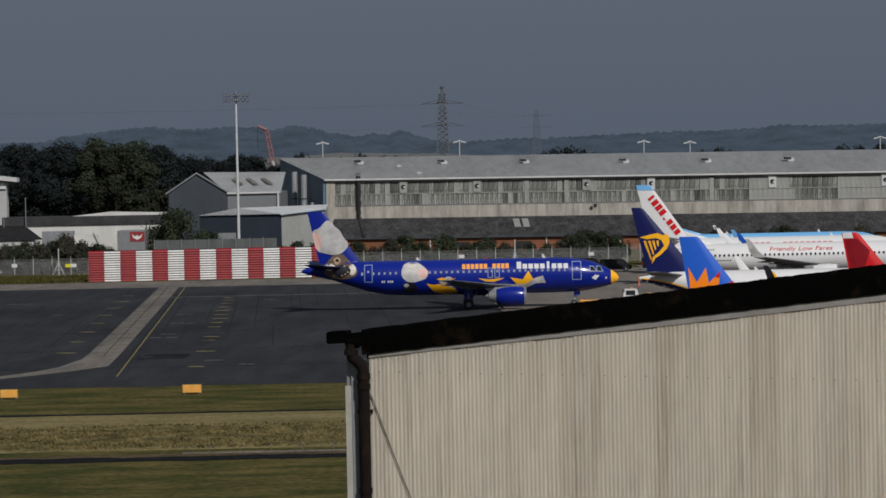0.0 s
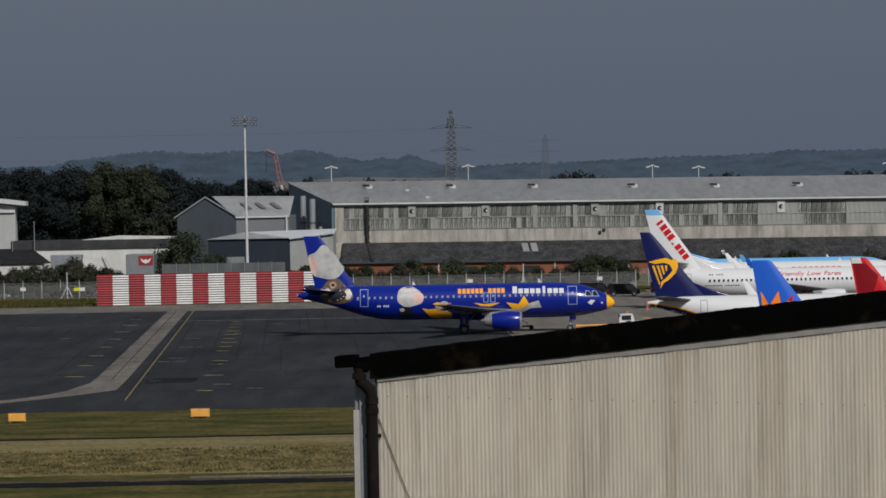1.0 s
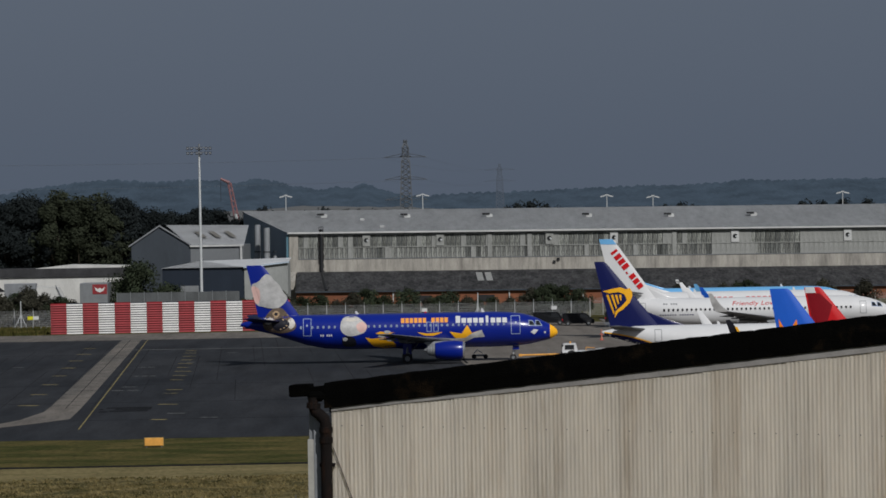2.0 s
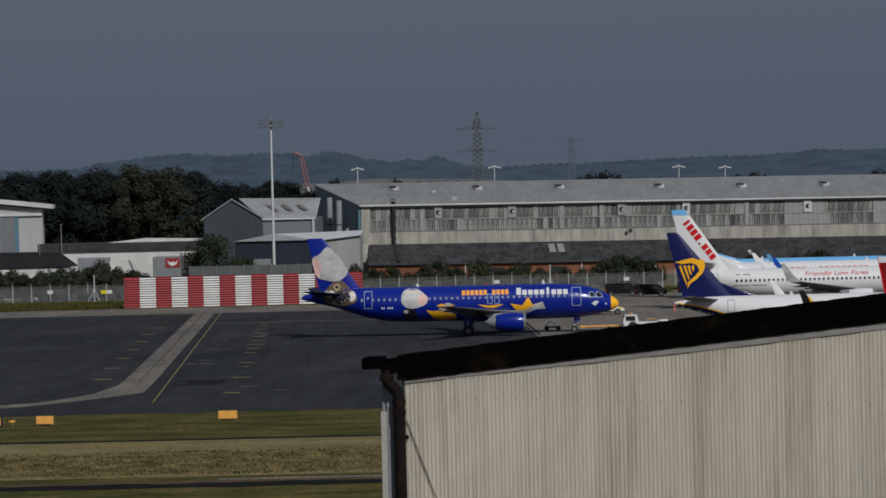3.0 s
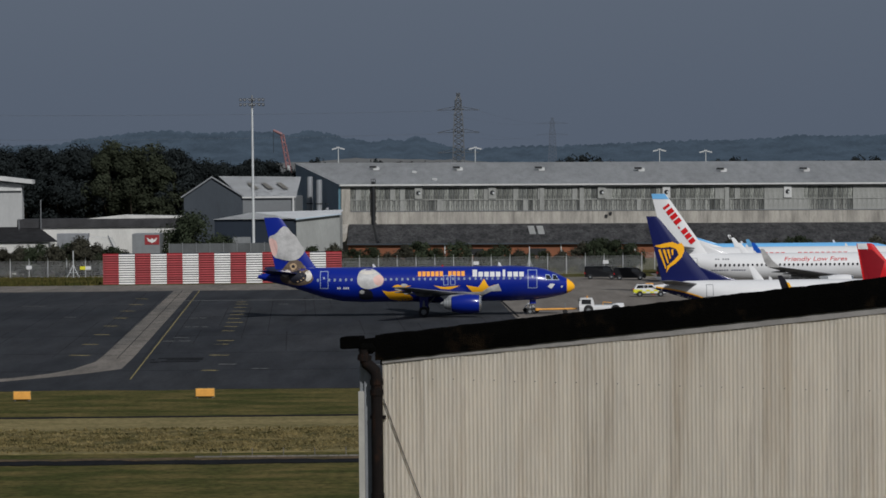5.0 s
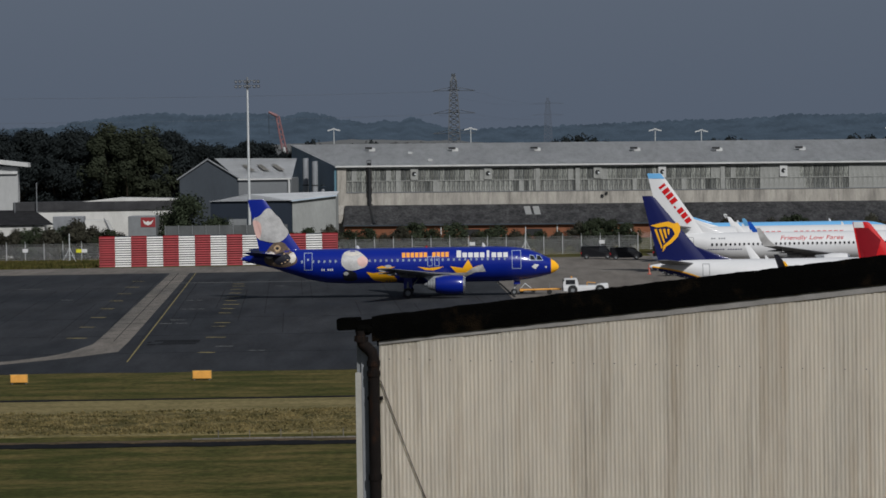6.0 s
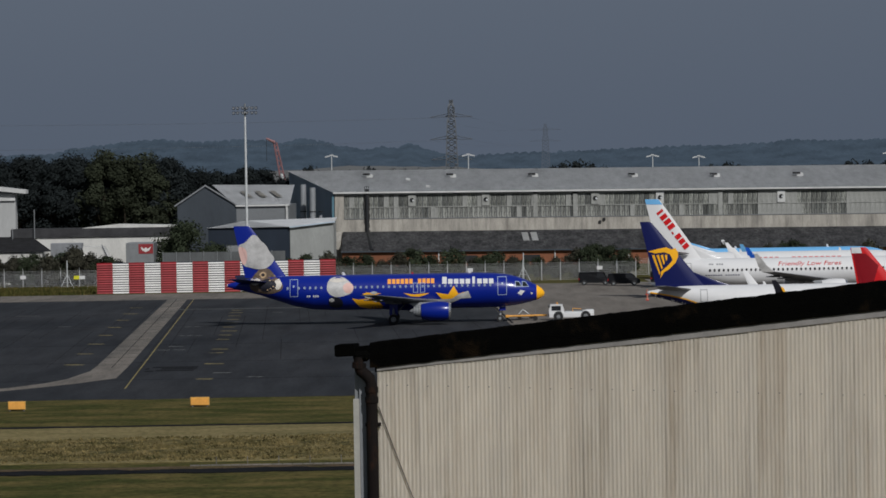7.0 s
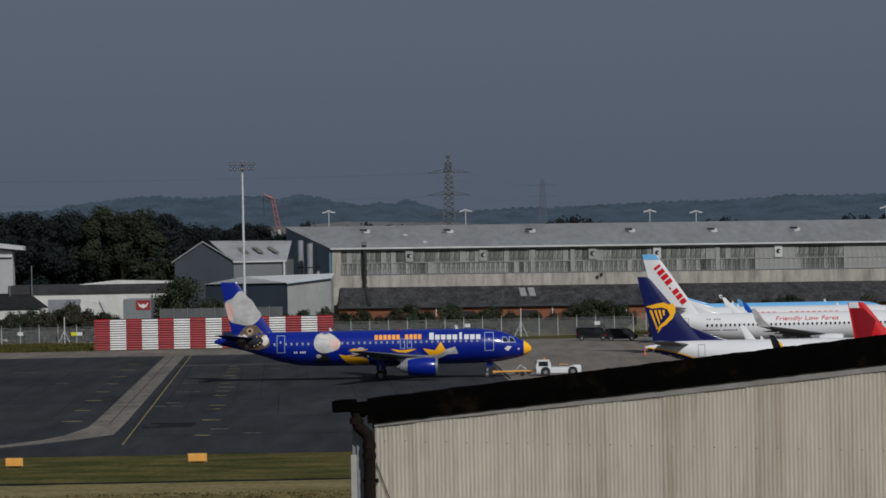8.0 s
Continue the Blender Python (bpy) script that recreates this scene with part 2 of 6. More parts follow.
CLAD_PALE = mat("pale grey sheet wall", (0.28, 0.29, 0.285), 0.8, vary=0.18, scale=0.4, streak=3)
RENDER_G = mat("grey white cladding", (0.38, 0.385, 0.385), 0.8, vary=0.15, scale=0.3, streak=3)
WHITE_B = mat("barrier white", (0.62, 0.615, 0.6), 0.6, vary=0.12, scale=1.2, spread=0.08)
RED_B = mat("barrier red", (0.27, 0.02, 0.026), 0.6, vary=0.25, scale=1.2, spread=0.14)
BARK = mat("bark", (0.07, 0.055, 0.04), 0.9, vary=0.3, scale=2)
LEAF = mat("dark leaves", (0.0158, 0.0195, 0.0202), 0.9, vary=0.4, scale=0.2, spread=0.25, spec=0.04)
LEAF_B = mat("olive leaves", (0.029, 0.034, 0.022), 0.9, vary=0.4, scale=0.2, spread=0.12, spec=0.04)
LEAF_C = mat("dull shrub leaves", (0.04, 0.039, 0.029), 0.9, vary=0.5, scale=0.5, spread=0.3, spec=0.04)
LEAF_D = mat("mid green shrub leaves", (0.034, 0.043, 0.026), 0.9, vary=0.5, scale=0.3, spread=0.2, spec=0.04)
GLASS = mat("dark glass", (0.015, 0.018, 0.022), 0.08, vary=0.1, scale=1, spec=0.8)
A_BLUE = mat("deep blue aircraft paint", (0.003, 0.0145, 0.215), 0.28, vary=0.06, scale=0.5, coat=0.25, spec=0.3)
A_NAVY = mat("navy aircraft paint", (0.0035, 0.007, 0.07), 0.45, vary=0.06, scale=0.5, coat=0.05, spec=0.2)
A_WHITE = mat("white aircraft paint", (0.61, 0.612, 0.62), 0.5, vary=0.05, scale=0.4, coat=0.1, spec=0.35)
A_CREAM = mat("cream livery patch", (0.6, 0.56, 0.5), 0.5, vary=0.25, scale=1.5)
A_INK = mat("near black livery patch", (0.012, 0.012, 0.02), 0.4, vary=0.5, scale=2)
A_SKY = mat("light blue aircraft paint", (0.15, 0.4, 0.7), 0.38, vary=0.06, scale=0.5, coat=0.1, spec=0.3)
A_MID = mat("mid blue aircraft paint", (0.014, 0.1, 0.52), 0.38, vary=0.06, scale=0.5, coat=0.1, spec=0.25)
A_YEL = mat("golden yellow aircraft paint", (0.86, 0.42, 0.015), 0.4, vary=0.08, scale=0.5, coat=0.1, spec=0.25)
A_ORANGE = mat("orange aircraft paint", (0.88, 0.23, 0.015), 0.4, vary=0.06, scale=0.5, spec=0.2)
A_RED = mat("red aircraft paint", (0.5, 0.008, 0.012), 0.4, vary=0.08, scale=0.5, spec=0.2)
A_DKRED = mat("dark red aircraft paint", (0.2, 0.006, 0.012), 0.4, vary=0.15, scale=0.5, spec=0.2)
A_PALE = mat("pale grey livery patch", (0.43, 0.425, 0.42), 0.5, vary=0.4, scale=0.8)
A_PINK = mat("pale pink livery patch", (0.62, 0.4, 0.36), 0.5, vary=0.15, scale=1.1)
A_BROWN = mat("brown livery patch", (0.12, 0.085, 0.06), 0.5, vary=0.6, scale=2.2)
A_AMBER = mat("amber lettering paint", (0.82, 0.34, 0.06), 0.5, vary=0.06, scale=0.5, spec=0.2)
A_TAN = mat("tan livery patch", (0.42, 0.3, 0.18), 0.5, vary=0.3, scale=2)
A_GREY = mat("grey wing paint", (0.13, 0.134, 0.142), 0.4, vary=0.12, scale=0.6)
A_WIN = mat("cabin window", (0.3, 0.36, 0.48), 0.2, vary=0.1, scale=1)
SIGN_Y = mat("faded yellow sign board", (0.7, 0.34, 0.07), 0.6, vary=0.2, scale=2, spec=0.3)
CONE = mat("sun-faded orange plastic", (0.42, 0.15, 0.1), 0.7, vary=0.2, scale=3)
LIME = mat("lime vehicle paint", (0.62, 0.6, 0.03), 0.4, vary=0.08, scale=1)
CAR_BLACK = mat("black car paint", (0.003, 0.0034, 0.005), 0.4, vary=0.1, scale=1, coat=0.08, spec=0.2)
# crane red is greyed: the haze before it sits in the colour
CRANE = mat("red crane paint paled for haze", (0.2, 0.092, 0.098), 0.6, vary=0.25, scale=1)
# far pylon emits a haze colour too
PYLON_FAR = haze_glow("far steel with painted haze", (0.088, 0.102, 0.128), 0.1, 0.2)
# steel lightened towards the sky, haze mixed into its colour
PYLON = mat("grey steel paled for haze", (0.08, 0.088, 0.1), 0.7, vary=0.1, scale=0.2)
LAMP_W = mat("white lamp housing", (0.48, 0.49, 0.5), 0.4, vary=0.08, scale=2)

# ---- builders ----


def link(name, bm, material, parent=None, smooth=False):
    me = bpy.data.meshes.new(name)
    bmesh.ops.recalc_face_normals(bm, faces=bm.faces)
    bm.to_mesh(me)
    bm.free()
    for mm in (material if isinstance(material, (list, tuple)) else [material]):
        me.materials.append(mm)
    if smooth:
        for p in me.polygons:
            p.use_smooth = True
        me.set_sharp_from_angle(angle=radians(38))
    ob = new(name, me)
    ob.parent = parent
    return ob


def part(name, bm, material, parent, label="", smooth=False):
    return tagged(link(name, bm, material, parent, smooth), label)


def thing(name, m, label, category, group="", kind=""):
    ob = new(name)
    ob.empty_display_size = 0.5
    ob.matrix_basis = m
    return tagged(ob, label, category, group, kind)


def box(bm, x0, x1, y0, y1, z0, z1, bevel=0.0):
    vs = bmesh.ops.create_cube(bm, size=1.0)["verts"]
    for v in vs:
        v.co = Vector((x0 + (v.co.x + 0.5) * (x1 - x0), y0 + (v.co.y + 0.5) * (y1 - y0), z0 + (v.co.z + 0.5) * (z1 - z0)))
    if bevel:
        es = list({e for v in vs for e in v.link_edges})
        bmesh.ops.bevel(bm, geom=es, offset=bevel, segments=1, affect="EDGES")
    return bm


def boxes(*rows, bevel=0.0):
    bm = bmesh.new()
    for r in rows:
        box(bm, *r, bevel=bevel)
    return bm


def tube(bm, a, b, ra, rb=None, seg=10):
    """A round bar from a to b."""
    a, b = Vector(a), Vector(b)
    rb = ra if rb is None else rb
    q = (b - a).to_track_quat("Z", "Y")
    rings = []
    for p, r in ((a, ra), (b, rb)):
        rings.append([bm.verts.new(p + q @ Vector((r * math.cos(i * math.tau / seg), r * math.sin(i * math.tau / seg), 0))) for i in range(seg)])
    for i in range(seg):
        j = (i + 1) % seg
        bm.faces.new((rings[0][i], rings[0][j], rings[1][j], rings[1][i]))
    bm.faces.new(rings[0][::-1])
    bm.faces.new(rings[1])
    return bm


def tubes(*rows, seg=8):
    bm = bmesh.new()
    for r in rows:
        tube(bm, *r, seg=seg)
    return bm


def prism(bm, pts, y0, y1):
    """A polygon in x and z, pulled out along y."""
    a = [bm.verts.new((x, y0, z)) for x, z in pts]
    b = [bm.verts.new((x, y1, z)) for x, z in pts]
    bm.faces.new(a)
    bm.faces.new(b[::-1])
    for i in range(len(pts)):
        j = (i + 1) % len(pts)
        bm.faces.new((a[i], b[i], b[j], a[j]))
    return bm


def slab(bm, pts, z0, z1):
    """A polygon in x and y, pulled up."""
    a = [bm.verts.new((x, y, z0)) for x, y in pts]
    b = [bm.verts.new((x, y, z1)) for x, y in pts]
    bm.faces.new(a[::-1])
    bm.faces.new(b)
    for i in range(len(pts)):
        j = (i + 1) % len(pts)
        bm.faces.new((a[i], a[j], b[j], b[i]))
    return bm


def loft(bm, rings, close=True):
    """Skins rings of points."""
    vs = [[bm.verts.new(p) for p in r] for r in rings]
    k = len(vs[0])
    for a, b in zip(vs, vs[1:]):
        for i in range(k):
            j = (i + 1) % k
            bm.faces.new((a[i], a[j], b[j], b[i]))
    if close:
        bm.faces.new(vs[0][::-1])
        bm.faces.new(vs[-1])
    return bm

# ---- ground ----


def sheet(name, pts, z0, z1, material, label):
    return tagged(link(name, slab(bmesh.new(), pts, z0, z1), material), label, kind="structure")


sheet("ground", [(-4000, -400), (4000, -400), (4000, 4900), (-4000, 4900)], -1.0, 0.0, GRASS, "mown airfield grass in green and straw patches")
def ragged(x0, x1, y, amp, seed, step=1.5):
    """A line along x with an uneven edge, as grass leaves it."""
    n = int((x1 - x0) / step)
    return [(x0 + (x1 - x0) * i / n, y + amp * (noise.noise(Vector((i * 0.21, seed, 0))) + 0.6 * noise.noise(Vector((i * 0.9, seed, 5))))) for i in range(n + 1)]


sheet("taxiway", ragged(-120, 60, 268.5, 0.9, 2.0) + [(400, 268.5), (400, 489), (-300, 489), (-300, 268.5)], -0.2, 0.03, ASPHALT, "dark worn asphalt taxiway with tar joints")
sheet("apron", [(6.6, 391), (7.4, 380), (30, 268.5), (400, 268.5), (400, 545), (31, 545), (31, 532), (-14, 532), (-14, 489), (4.2, 489)], -0.2, 0.07, CONCRETE, "pale grey concrete apron")
sheet("pavement", [(-300, 489), (-14, 489), (-14, 514), (-300, 514)], -0.2, 0.06, CONC_STRIP, "worn pale concrete shoulder before the barrier")
sheet("concrete_strip", [(-41.3, 495), (-38.5, 495), (-30.2, 313.4), (-29.6, 297), (-31.9, 291.2), (-34.6, 285.9), (-38, 280.5), (-60, 262), (-60, 266), (-37.6, 285.1), (-35.2, 290.7), (-33.9, 296.6), (-33.1, 308.2), (-33.4, 318)], -0.2, 0.05, CONC_STRIP, "pale concrete strip set in the asphalt")

# ---- corrugated shed near the eye ----
SHED = pose(-1.35, 60.0, 0, 0, 0, -10)      # x along the gable wall, y into the shed
SHED_W, SHED_RISE = 24.0, 0.1046


def shed_top(x):
    return 13.97 + SHED_RISE * x


def build_shed():
    shed = thing("corrugated_shed", SHED, "tall shed of weathered corrugated cement sheet with black mossy verge", "shed")
    pitch, per = 0.073, 6
    # body behind the sheets
    part("wall", prism(bmesh.new(), [(0.02, 0), (SHED_W * 2, 0), (SHED_W * 2, 13.8), (SHED_W, shed_top(SHED_W) - 0.1), (0.02, 13.8)], 0.12, 5), SHEET, shed)

    def wave(x0, x1, low, high, top_fn, lap):
        bm = bmesh.new()
        n = max(2, round((x1 - x0) / pitch * per))
        lo, hi = [], []
        for i in range(n + 1):
            x = x0 + (x1 - x0) * i / n
            y = 0.0048 * math.cos(x / pitch * math.tau) - lap
            lo.append(bm.verts.new((x, y, low)))
            hi.append(bm.verts.new((x, y - 0.004, top_fn(x) if top_fn else high)))
        for i in range(n):
            bm.faces.new((lo[i], lo[i + 1], hi[i + 1], hi[i]))
        bmesh.ops.solidify(bm, geom=bm.faces[:], thickness=0.006)
        return bm

    # upper course, one sheet after the other
    wide = pitch * 10
    for i in range(int(SHED_W / wide)):
        x0 = i * wide
        ob = part("sheet", wave(x0, x0 + wide + pitch * 0.5, 11.0, 0, shed_top, 0.011 * (i % 2)), SHEET, shed, smooth=True)
        # fixings through the crowns of the waves
        row_z = 13.688 - 0.0265 * x0
        for z in (row_z,):
            if z < shed_top(x0) - 0.25:
                for k in (2, 7):
                    part("bolt", tubes(((x0 + pitch * (k + 0.5), -0.03, z), (x0 + pitch * (k + 0.5), -0.012, z), 0.009)), RUST, ob)
    tagged(part("lower_sheeting", wave(0, SHED_W, 0.0, 11.1, None, 0.02), SHEET, shed, smooth=True), kind="stuff")
    # verge: grey flashing, black mossy roof edge with a ragged top
    part("flashing", prism(bmesh.new(), [(0.0, shed_top(0) - 0.028), (1.2, shed_top(1.2) - 0.03), (5.3, shed_top(5.3) - 0.078), (SHED_W, shed_top(SHED_W) - 0.086), (SHED_W, shed_top(SHED_W) + 0.13), (0, shed_top(0) + 0.1)], -0.032, 0.1), FLASH, shed)
    bm = bmesh.new()
    n, rows = 320, []
    for i in range(n + 1):
        x = -0.12 + (SHED_W + 0.12) * i / n
        wob = 0.014 * noise.noise(Vector((x * 2.3, 0, 0))) + 0.012 * noise.noise(Vector((x * 9, 3, 0)))
        top = shed_top(x) + 0.495 + 0.006 * min(x, 9) + wob
        bot = shed_top(x) + 0.036 + 0.012 * noise.noise(Vector((x * 4, 8, 0)))
        rows.append([Vector((x, -0.06, bot)), Vector((x, -0.075 + wob, (top + bot) / 2)), Vector((x, -0.06, top - 0.03)), Vector((x, -0.02, top)), Vector((x, 0.3, top - 0.02)), Vector((x, 0.3, bot))])
    part("verge", loft(bm, rows), MOSS, shed, "black roof verge with moss and dead leaves")
    # roof, falling a little behind the verge
    bm = bmesh.new()
    ridge = shed_top(SHED_W)
    prism(bm, [(-0.1, 14.0), (SHED_W, ridge + 0.1), (SHED_W * 2 + 0.15, 14.0), (SHED_W * 2 + 0.15, 13.9), (SHED_W, ridge), (-0.1, 13.9)], 0.3, 5.2)
    part("roof", bm, MOSS, shed)
    # gutter along the side wall, seen from its end, and the iron downpipe
    bm = bmesh.new()
    prism(bm, [(-0.74, 14.22), (-0.7, 14.2), (-0.4, 14.215), (-0.385, 14.24), (-0.385, 14.4), (-0.4, 14.425), (-0.72, 14.415), (-0.745, 14.39)], -0.12, 0.35)
    prism(bm, [(-0.385, 14.27), (-0.1, 14.25), (-0.1, 14.4), (-0.385, 14.37)], -0.06, 0.35)
    part("gutter", bm, MOSS, shed, "black end of a roof gutter")
    part("hopper", boxes((-0.4, -0.1, -0.22, -0.02, 14.12, 14.3), bevel=0.06), MOSS, shed)
    pipe = bmesh.new()
    pts = [(-0.29, 14.2), (-0.3, 14.06), (-0.26, 13.95), (-0.17, 13.88), (-0.1, 13.8), (-0.08, 13.68), (-0.08, 0.1)]
    rings = []
    for k, (x, z) in enumerate(pts):
        nx, nz = (1, 0) if k in (0, 5, 6) else (0.8, 0.6)
        rings.append([Vector((x + 0.105 * nx * math.cos(i * math.tau / 14), -0.14 + 0.105 * math.sin(i * math.tau / 14), z + 0.105 * nz * math.cos(i * math.tau / 14))) for i in range(14)])
    dp = part("downpipe", loft(pipe, rings), RUST, shed, "rusted iron downpipe with collars", smooth=True)
    for z in (13.62, 13.44, 11.6, 9.7, 7.8, 5.9, 4.0, 2.1):
        part("collar", tubes(((-0.08, -0.14, z - 0.05), (-0.08, -0.14, z + 0.05), 0.122), seg=14), RUST, dp)
    part("elbow_collar", tubes(((-0.3, -0.14, 14.0), (-0.29, -0.14, 14.1), 0.125), seg=14), RUST, dp)
    for z in (13.0, 11.1):
        part("bracket", boxes((-0.2, 0.06, -0.16, -0.02, z - 0.03, z + 0.03)), RUST, dp)
    part("corner_board", boxes((-0.32, -0.16, -0.05, 0.05, 0, 13.95)), PALE_GREY, shed)
    part("edge_board", boxes((-0.43, -0.325, -0.06, 0.02, 0, 13.45)), TRIM_W, shed, "weathered white edge board")
    part("edge_strip", boxes((-0.41, -0.33, 0.0, 0.08, 13.45, 14.1)), GREY_STEEL, shed)
    # slack cable over the sheets
    bm = bmesh.new()
    prev = None
    for i in range(17):
        f = i / 16
        p = Vector((0.02 + 1.13 * f, -0.036, 13.31 - 2.95 * f - 0.06 * math.sin(f * math.pi)))
        if prev:
            tube(bm, prev, p, 0.008, seg=6)
        prev = p
    part("cable", bm, BLACK, shed)
    return shed


build_shed()

# ---- old hangar across the field ----
HX0, HX1, HY = -22.4, 102.0, 654.0


def build_hangar():
    h = thing("hangar", pose(-22.4, 654, 0, 0, 0.33, 0), "long old hangar with glazed strip wall and pale grey roof", "hangar")
    w = HX1 - HX0
    # main wall behind the strips and the skewed gable
    bm = bmesh.new()
    slab(bm, [(0, 0.25), (w, 0.25), (w, 49), (-8, 49)], -1.0, 14.0)
    part("wall", bm, CLAD_GREY, h)
    gable = bmesh.new()
    a, r, c = Vector((-0.1, 0, 0)), Vector((-9.9, 25, 0)), Vector((-9.0, 50, 0))
    tops = [(a, 14.35), (r, 18.45), (c, 14.35)]
    front = [gable.verts.new(p + Vector((0, 0, -1))) for p, _ in tops]
    head = [gable.verts.new(Vector((p.x, p.y, z))) for p, z in tops]
    for i in (0, 1):
        gable.faces.new((front[i], front[i + 1], head[i + 1], head[i]))
    bmesh.ops.solidify(gable, geom=gable.faces[:], thickness=0.2)
    part("gable", gable, CLAD_BLUE, h, "blue grey clad gable end")
    # roof in two slopes
    bm = bmesh.new()
    for pts in (((-0.4, -0.6, 14.35), (w, -0.6, 14.35), (w, 25, 18.6), (-10.3, 25, 18.6)), ((-10.3, 25, 18.6), (w, 25, 18.6), (w, 50.6, 14.35), (-9.2, 50.6, 14.35))):
        bm.faces.new([bm.verts.new(p) for p in pts])
    bmesh.ops.solidify(bm, geom=bm.faces[:], thickness=0.25)
    roof = part("roof", bm, ROOF, h, "pale grey fibre cement roof")
    # roof ventilators
    for x, f in ((6.4, 0.67), (22.9, 0.63), (39.1, 0.61), (58.7, 0.56), (74.8, 0.52), (91.1, 0.52), (14.0, 0.52), (18.0, 0.19)):
        y, z = -0.6 + 25.6 * f, 14.6 + 4.25 * f
        big = x not in (14.0, 18.0)
        bm = bmesh.new()
        s = 0.62 if big else 0.45
        prism(bm, [(x - s, z - 0.3), (x + s, z - 0.3), (x + s * 0.9, z + 0.35), (x - s * 0.6, z + 0.45), (x - s, z + 0.2)] if big else [(x - s, z - 0.3), (x + s, z - 0.3), (x + s, z + 0.12), (x - s, z + 0.16)], y - 0.5, y + 0.8)
        part("roof_vent", bm, FASCIA if big else RENDER_G, roof)
        if big:
            part("vent_mouth", boxes((x - s - 0.75, x + 0.05, y - 0.62, y + 0.5, z + 0.12, z + 0.52)), DARK, roof)
    part("fascia", boxes((-0.3, w, -0.75, -0.45, 14.08, 14.4)), FASCIA, h, "white eaves fascia with gutter")
    part("corner_pier", boxes((0, 1.75, -0.1, 0.3, -0.5, 14.0)), BAND, h)
    part("concrete_band", boxes((0.3, w, -0.12, 0.3, 6.6, 9.15)), BAND, h, "rain-stained pale concrete band")
    part("top_rail", boxes((1.75, w, -0.14, 0.26, 13.7, 13.96)), PANEL_PALE, h)
    part("mid_rail", boxes((1.75, w, -0.05, 0.26, 11.28, 11.44)), PANEL_PALE, h)
    part("low_rail", boxes((1.75, w, -0.2, 0.26, 9.1, 9.24)), CLAD_GREY, h)
    # panes, two rows, with boards and fans between them
    pale = ((81.0, 89.0), (98.5, 125))
    fans = (14.15, 28.4, 49.5, 62.0, 85.4, 107.2)
    fills = (11.0, 25.0, 38.0, 44.7, 51.5, 73.0, 76.0)
    pane = {}
    for row, (z0, z1) in enumerate(((11.44, 13.7), (9.24, 11.28))):
        for kind in (0, 1, 2):
            bm = bmesh.new()
            if kind != 1:
                # four shallow folds in a pane
                pts = []
                for i in range(9):
                    pts.append((i * 0.101, -0.07 if i % 4 == 2 else 0.05 if i % 2 else 0.0))
                lo = [bm.verts.new((x, y, z0)) for x, y in pts]
                hi = [bm.verts.new((x, y, z1)) for x, y in pts]
                for i in range(8):
                    bm.faces.new((lo[i], lo[i + 1], hi[i + 1], hi[i]))
            else:
                box(bm, 0, 0.946, -0.03, 0.05, z0, z1)
            me = bpy.data.meshes.new("pane")
            bm.to_mesh(me)
            bm.free()
            me.materials.append((PANE_LOW if row else PANE, PANEL_PALE, PANE_DARK)[kind])
            pane[row, kind] = me
    rng = random.Random(5)
    for i in range(int((w - 1.9) / 0.95)):
        x = 1.85 + i * 0.95
        for row in (0, 1):
            board = any(a < x < b for a, b in pale) or (row == 0 and any(abs(x - f) < 0.5 for f in fills)) or rng.random() < 0.04
            grimy = rng.random() < (0.1 if row else 0.24)
            ob = new("pane", pane[row, 1 if board else 2 if grimy else 0])
            ob.parent = h
            ob.location = (x, 0.06 + rng.uniform(-0.03, 0.03), 0)
    for x, z1 in ((18.5, 11.3), (38.3, 13.9), (46.0, 13.9), (74.0, 13.9), (57.0, 11.3)):
        part("mullion", boxes((x, x + 0.85, -0.14, 0.2, 9.2, z1)), PANEL_PALE, h)
    for x in fans:
        white = x > 60
        box_ = part("fan_panel", boxes((x, x + 1.5, -0.2, 0.2, 11.5, 13.85), bevel=0.03), FASCIA if white else PANEL_PALE, h, "square ventilator panel with a dark fan")
        part("fan", tubes(((x + 0.75, -0.3, 12.7), (x + 0.75, -0.15, 12.7), 0.42), seg=14), DARK, box_)
        part("cowl", tubes(((x + 0.98, -0.36, 12.62), (x + 0.98, -0.28, 12.62), 0.2), seg=8), PALE_STEEL, box_)
    # lower annexe: dark pitched roof on orange brick
    lean = part("annexe_roof", prism(bmesh.new(), [(0, 0), (1, 0), (1, 1), (0, 1)], 0, 1), SLATE, h, "dark bitumen annexe roof")
    bm = bmesh.new()
    vs = [bm.verts.new(p) for p in ((1.5, -0.2, 6.7), (w, -0.2, 6.7), (w, -13, 3.2), (1.5, -13, 3.2))]
    bm.faces.new(vs)
    bmesh.ops.solidify(bm, geom=bm.faces[:], thickness=0.3)
    bm.to_mesh(lean.data)
    bm.free()
    for x in (35.9, 37.6):
        bm = bmesh.new()
        bm.faces.new([bm.verts.new(p) for p in ((x, -2.0, 6.3), (x + 1.2, -2.0, 6.3), (x + 1.5, -7.5, 4.8), (x + 0.3, -7.5, 4.8))])
        bmesh.ops.solidify(bm, geom=bm.faces[:], thickness=0.15)
        part("skylight", bm, FASCIA, lean)
    bm = bmesh.new()
    loft(bm, [[Vector((0.0, y, z)), Vector((1.3, y, z)), Vector((1.3, y, z - 1.6)), Vector((0.0, y, z - 1.6))] for y, z in ((-0.25, 6.75), (-6.5, 5.05))])
    part("coping", bm, BAND, h, "pale concrete coping at the end of the annexe roof")
    part("brick_wall", boxes((1.7, w, -12.6, 0.2, -1.0, 3.2)), BRICK, h, "orange brick annexe wall")
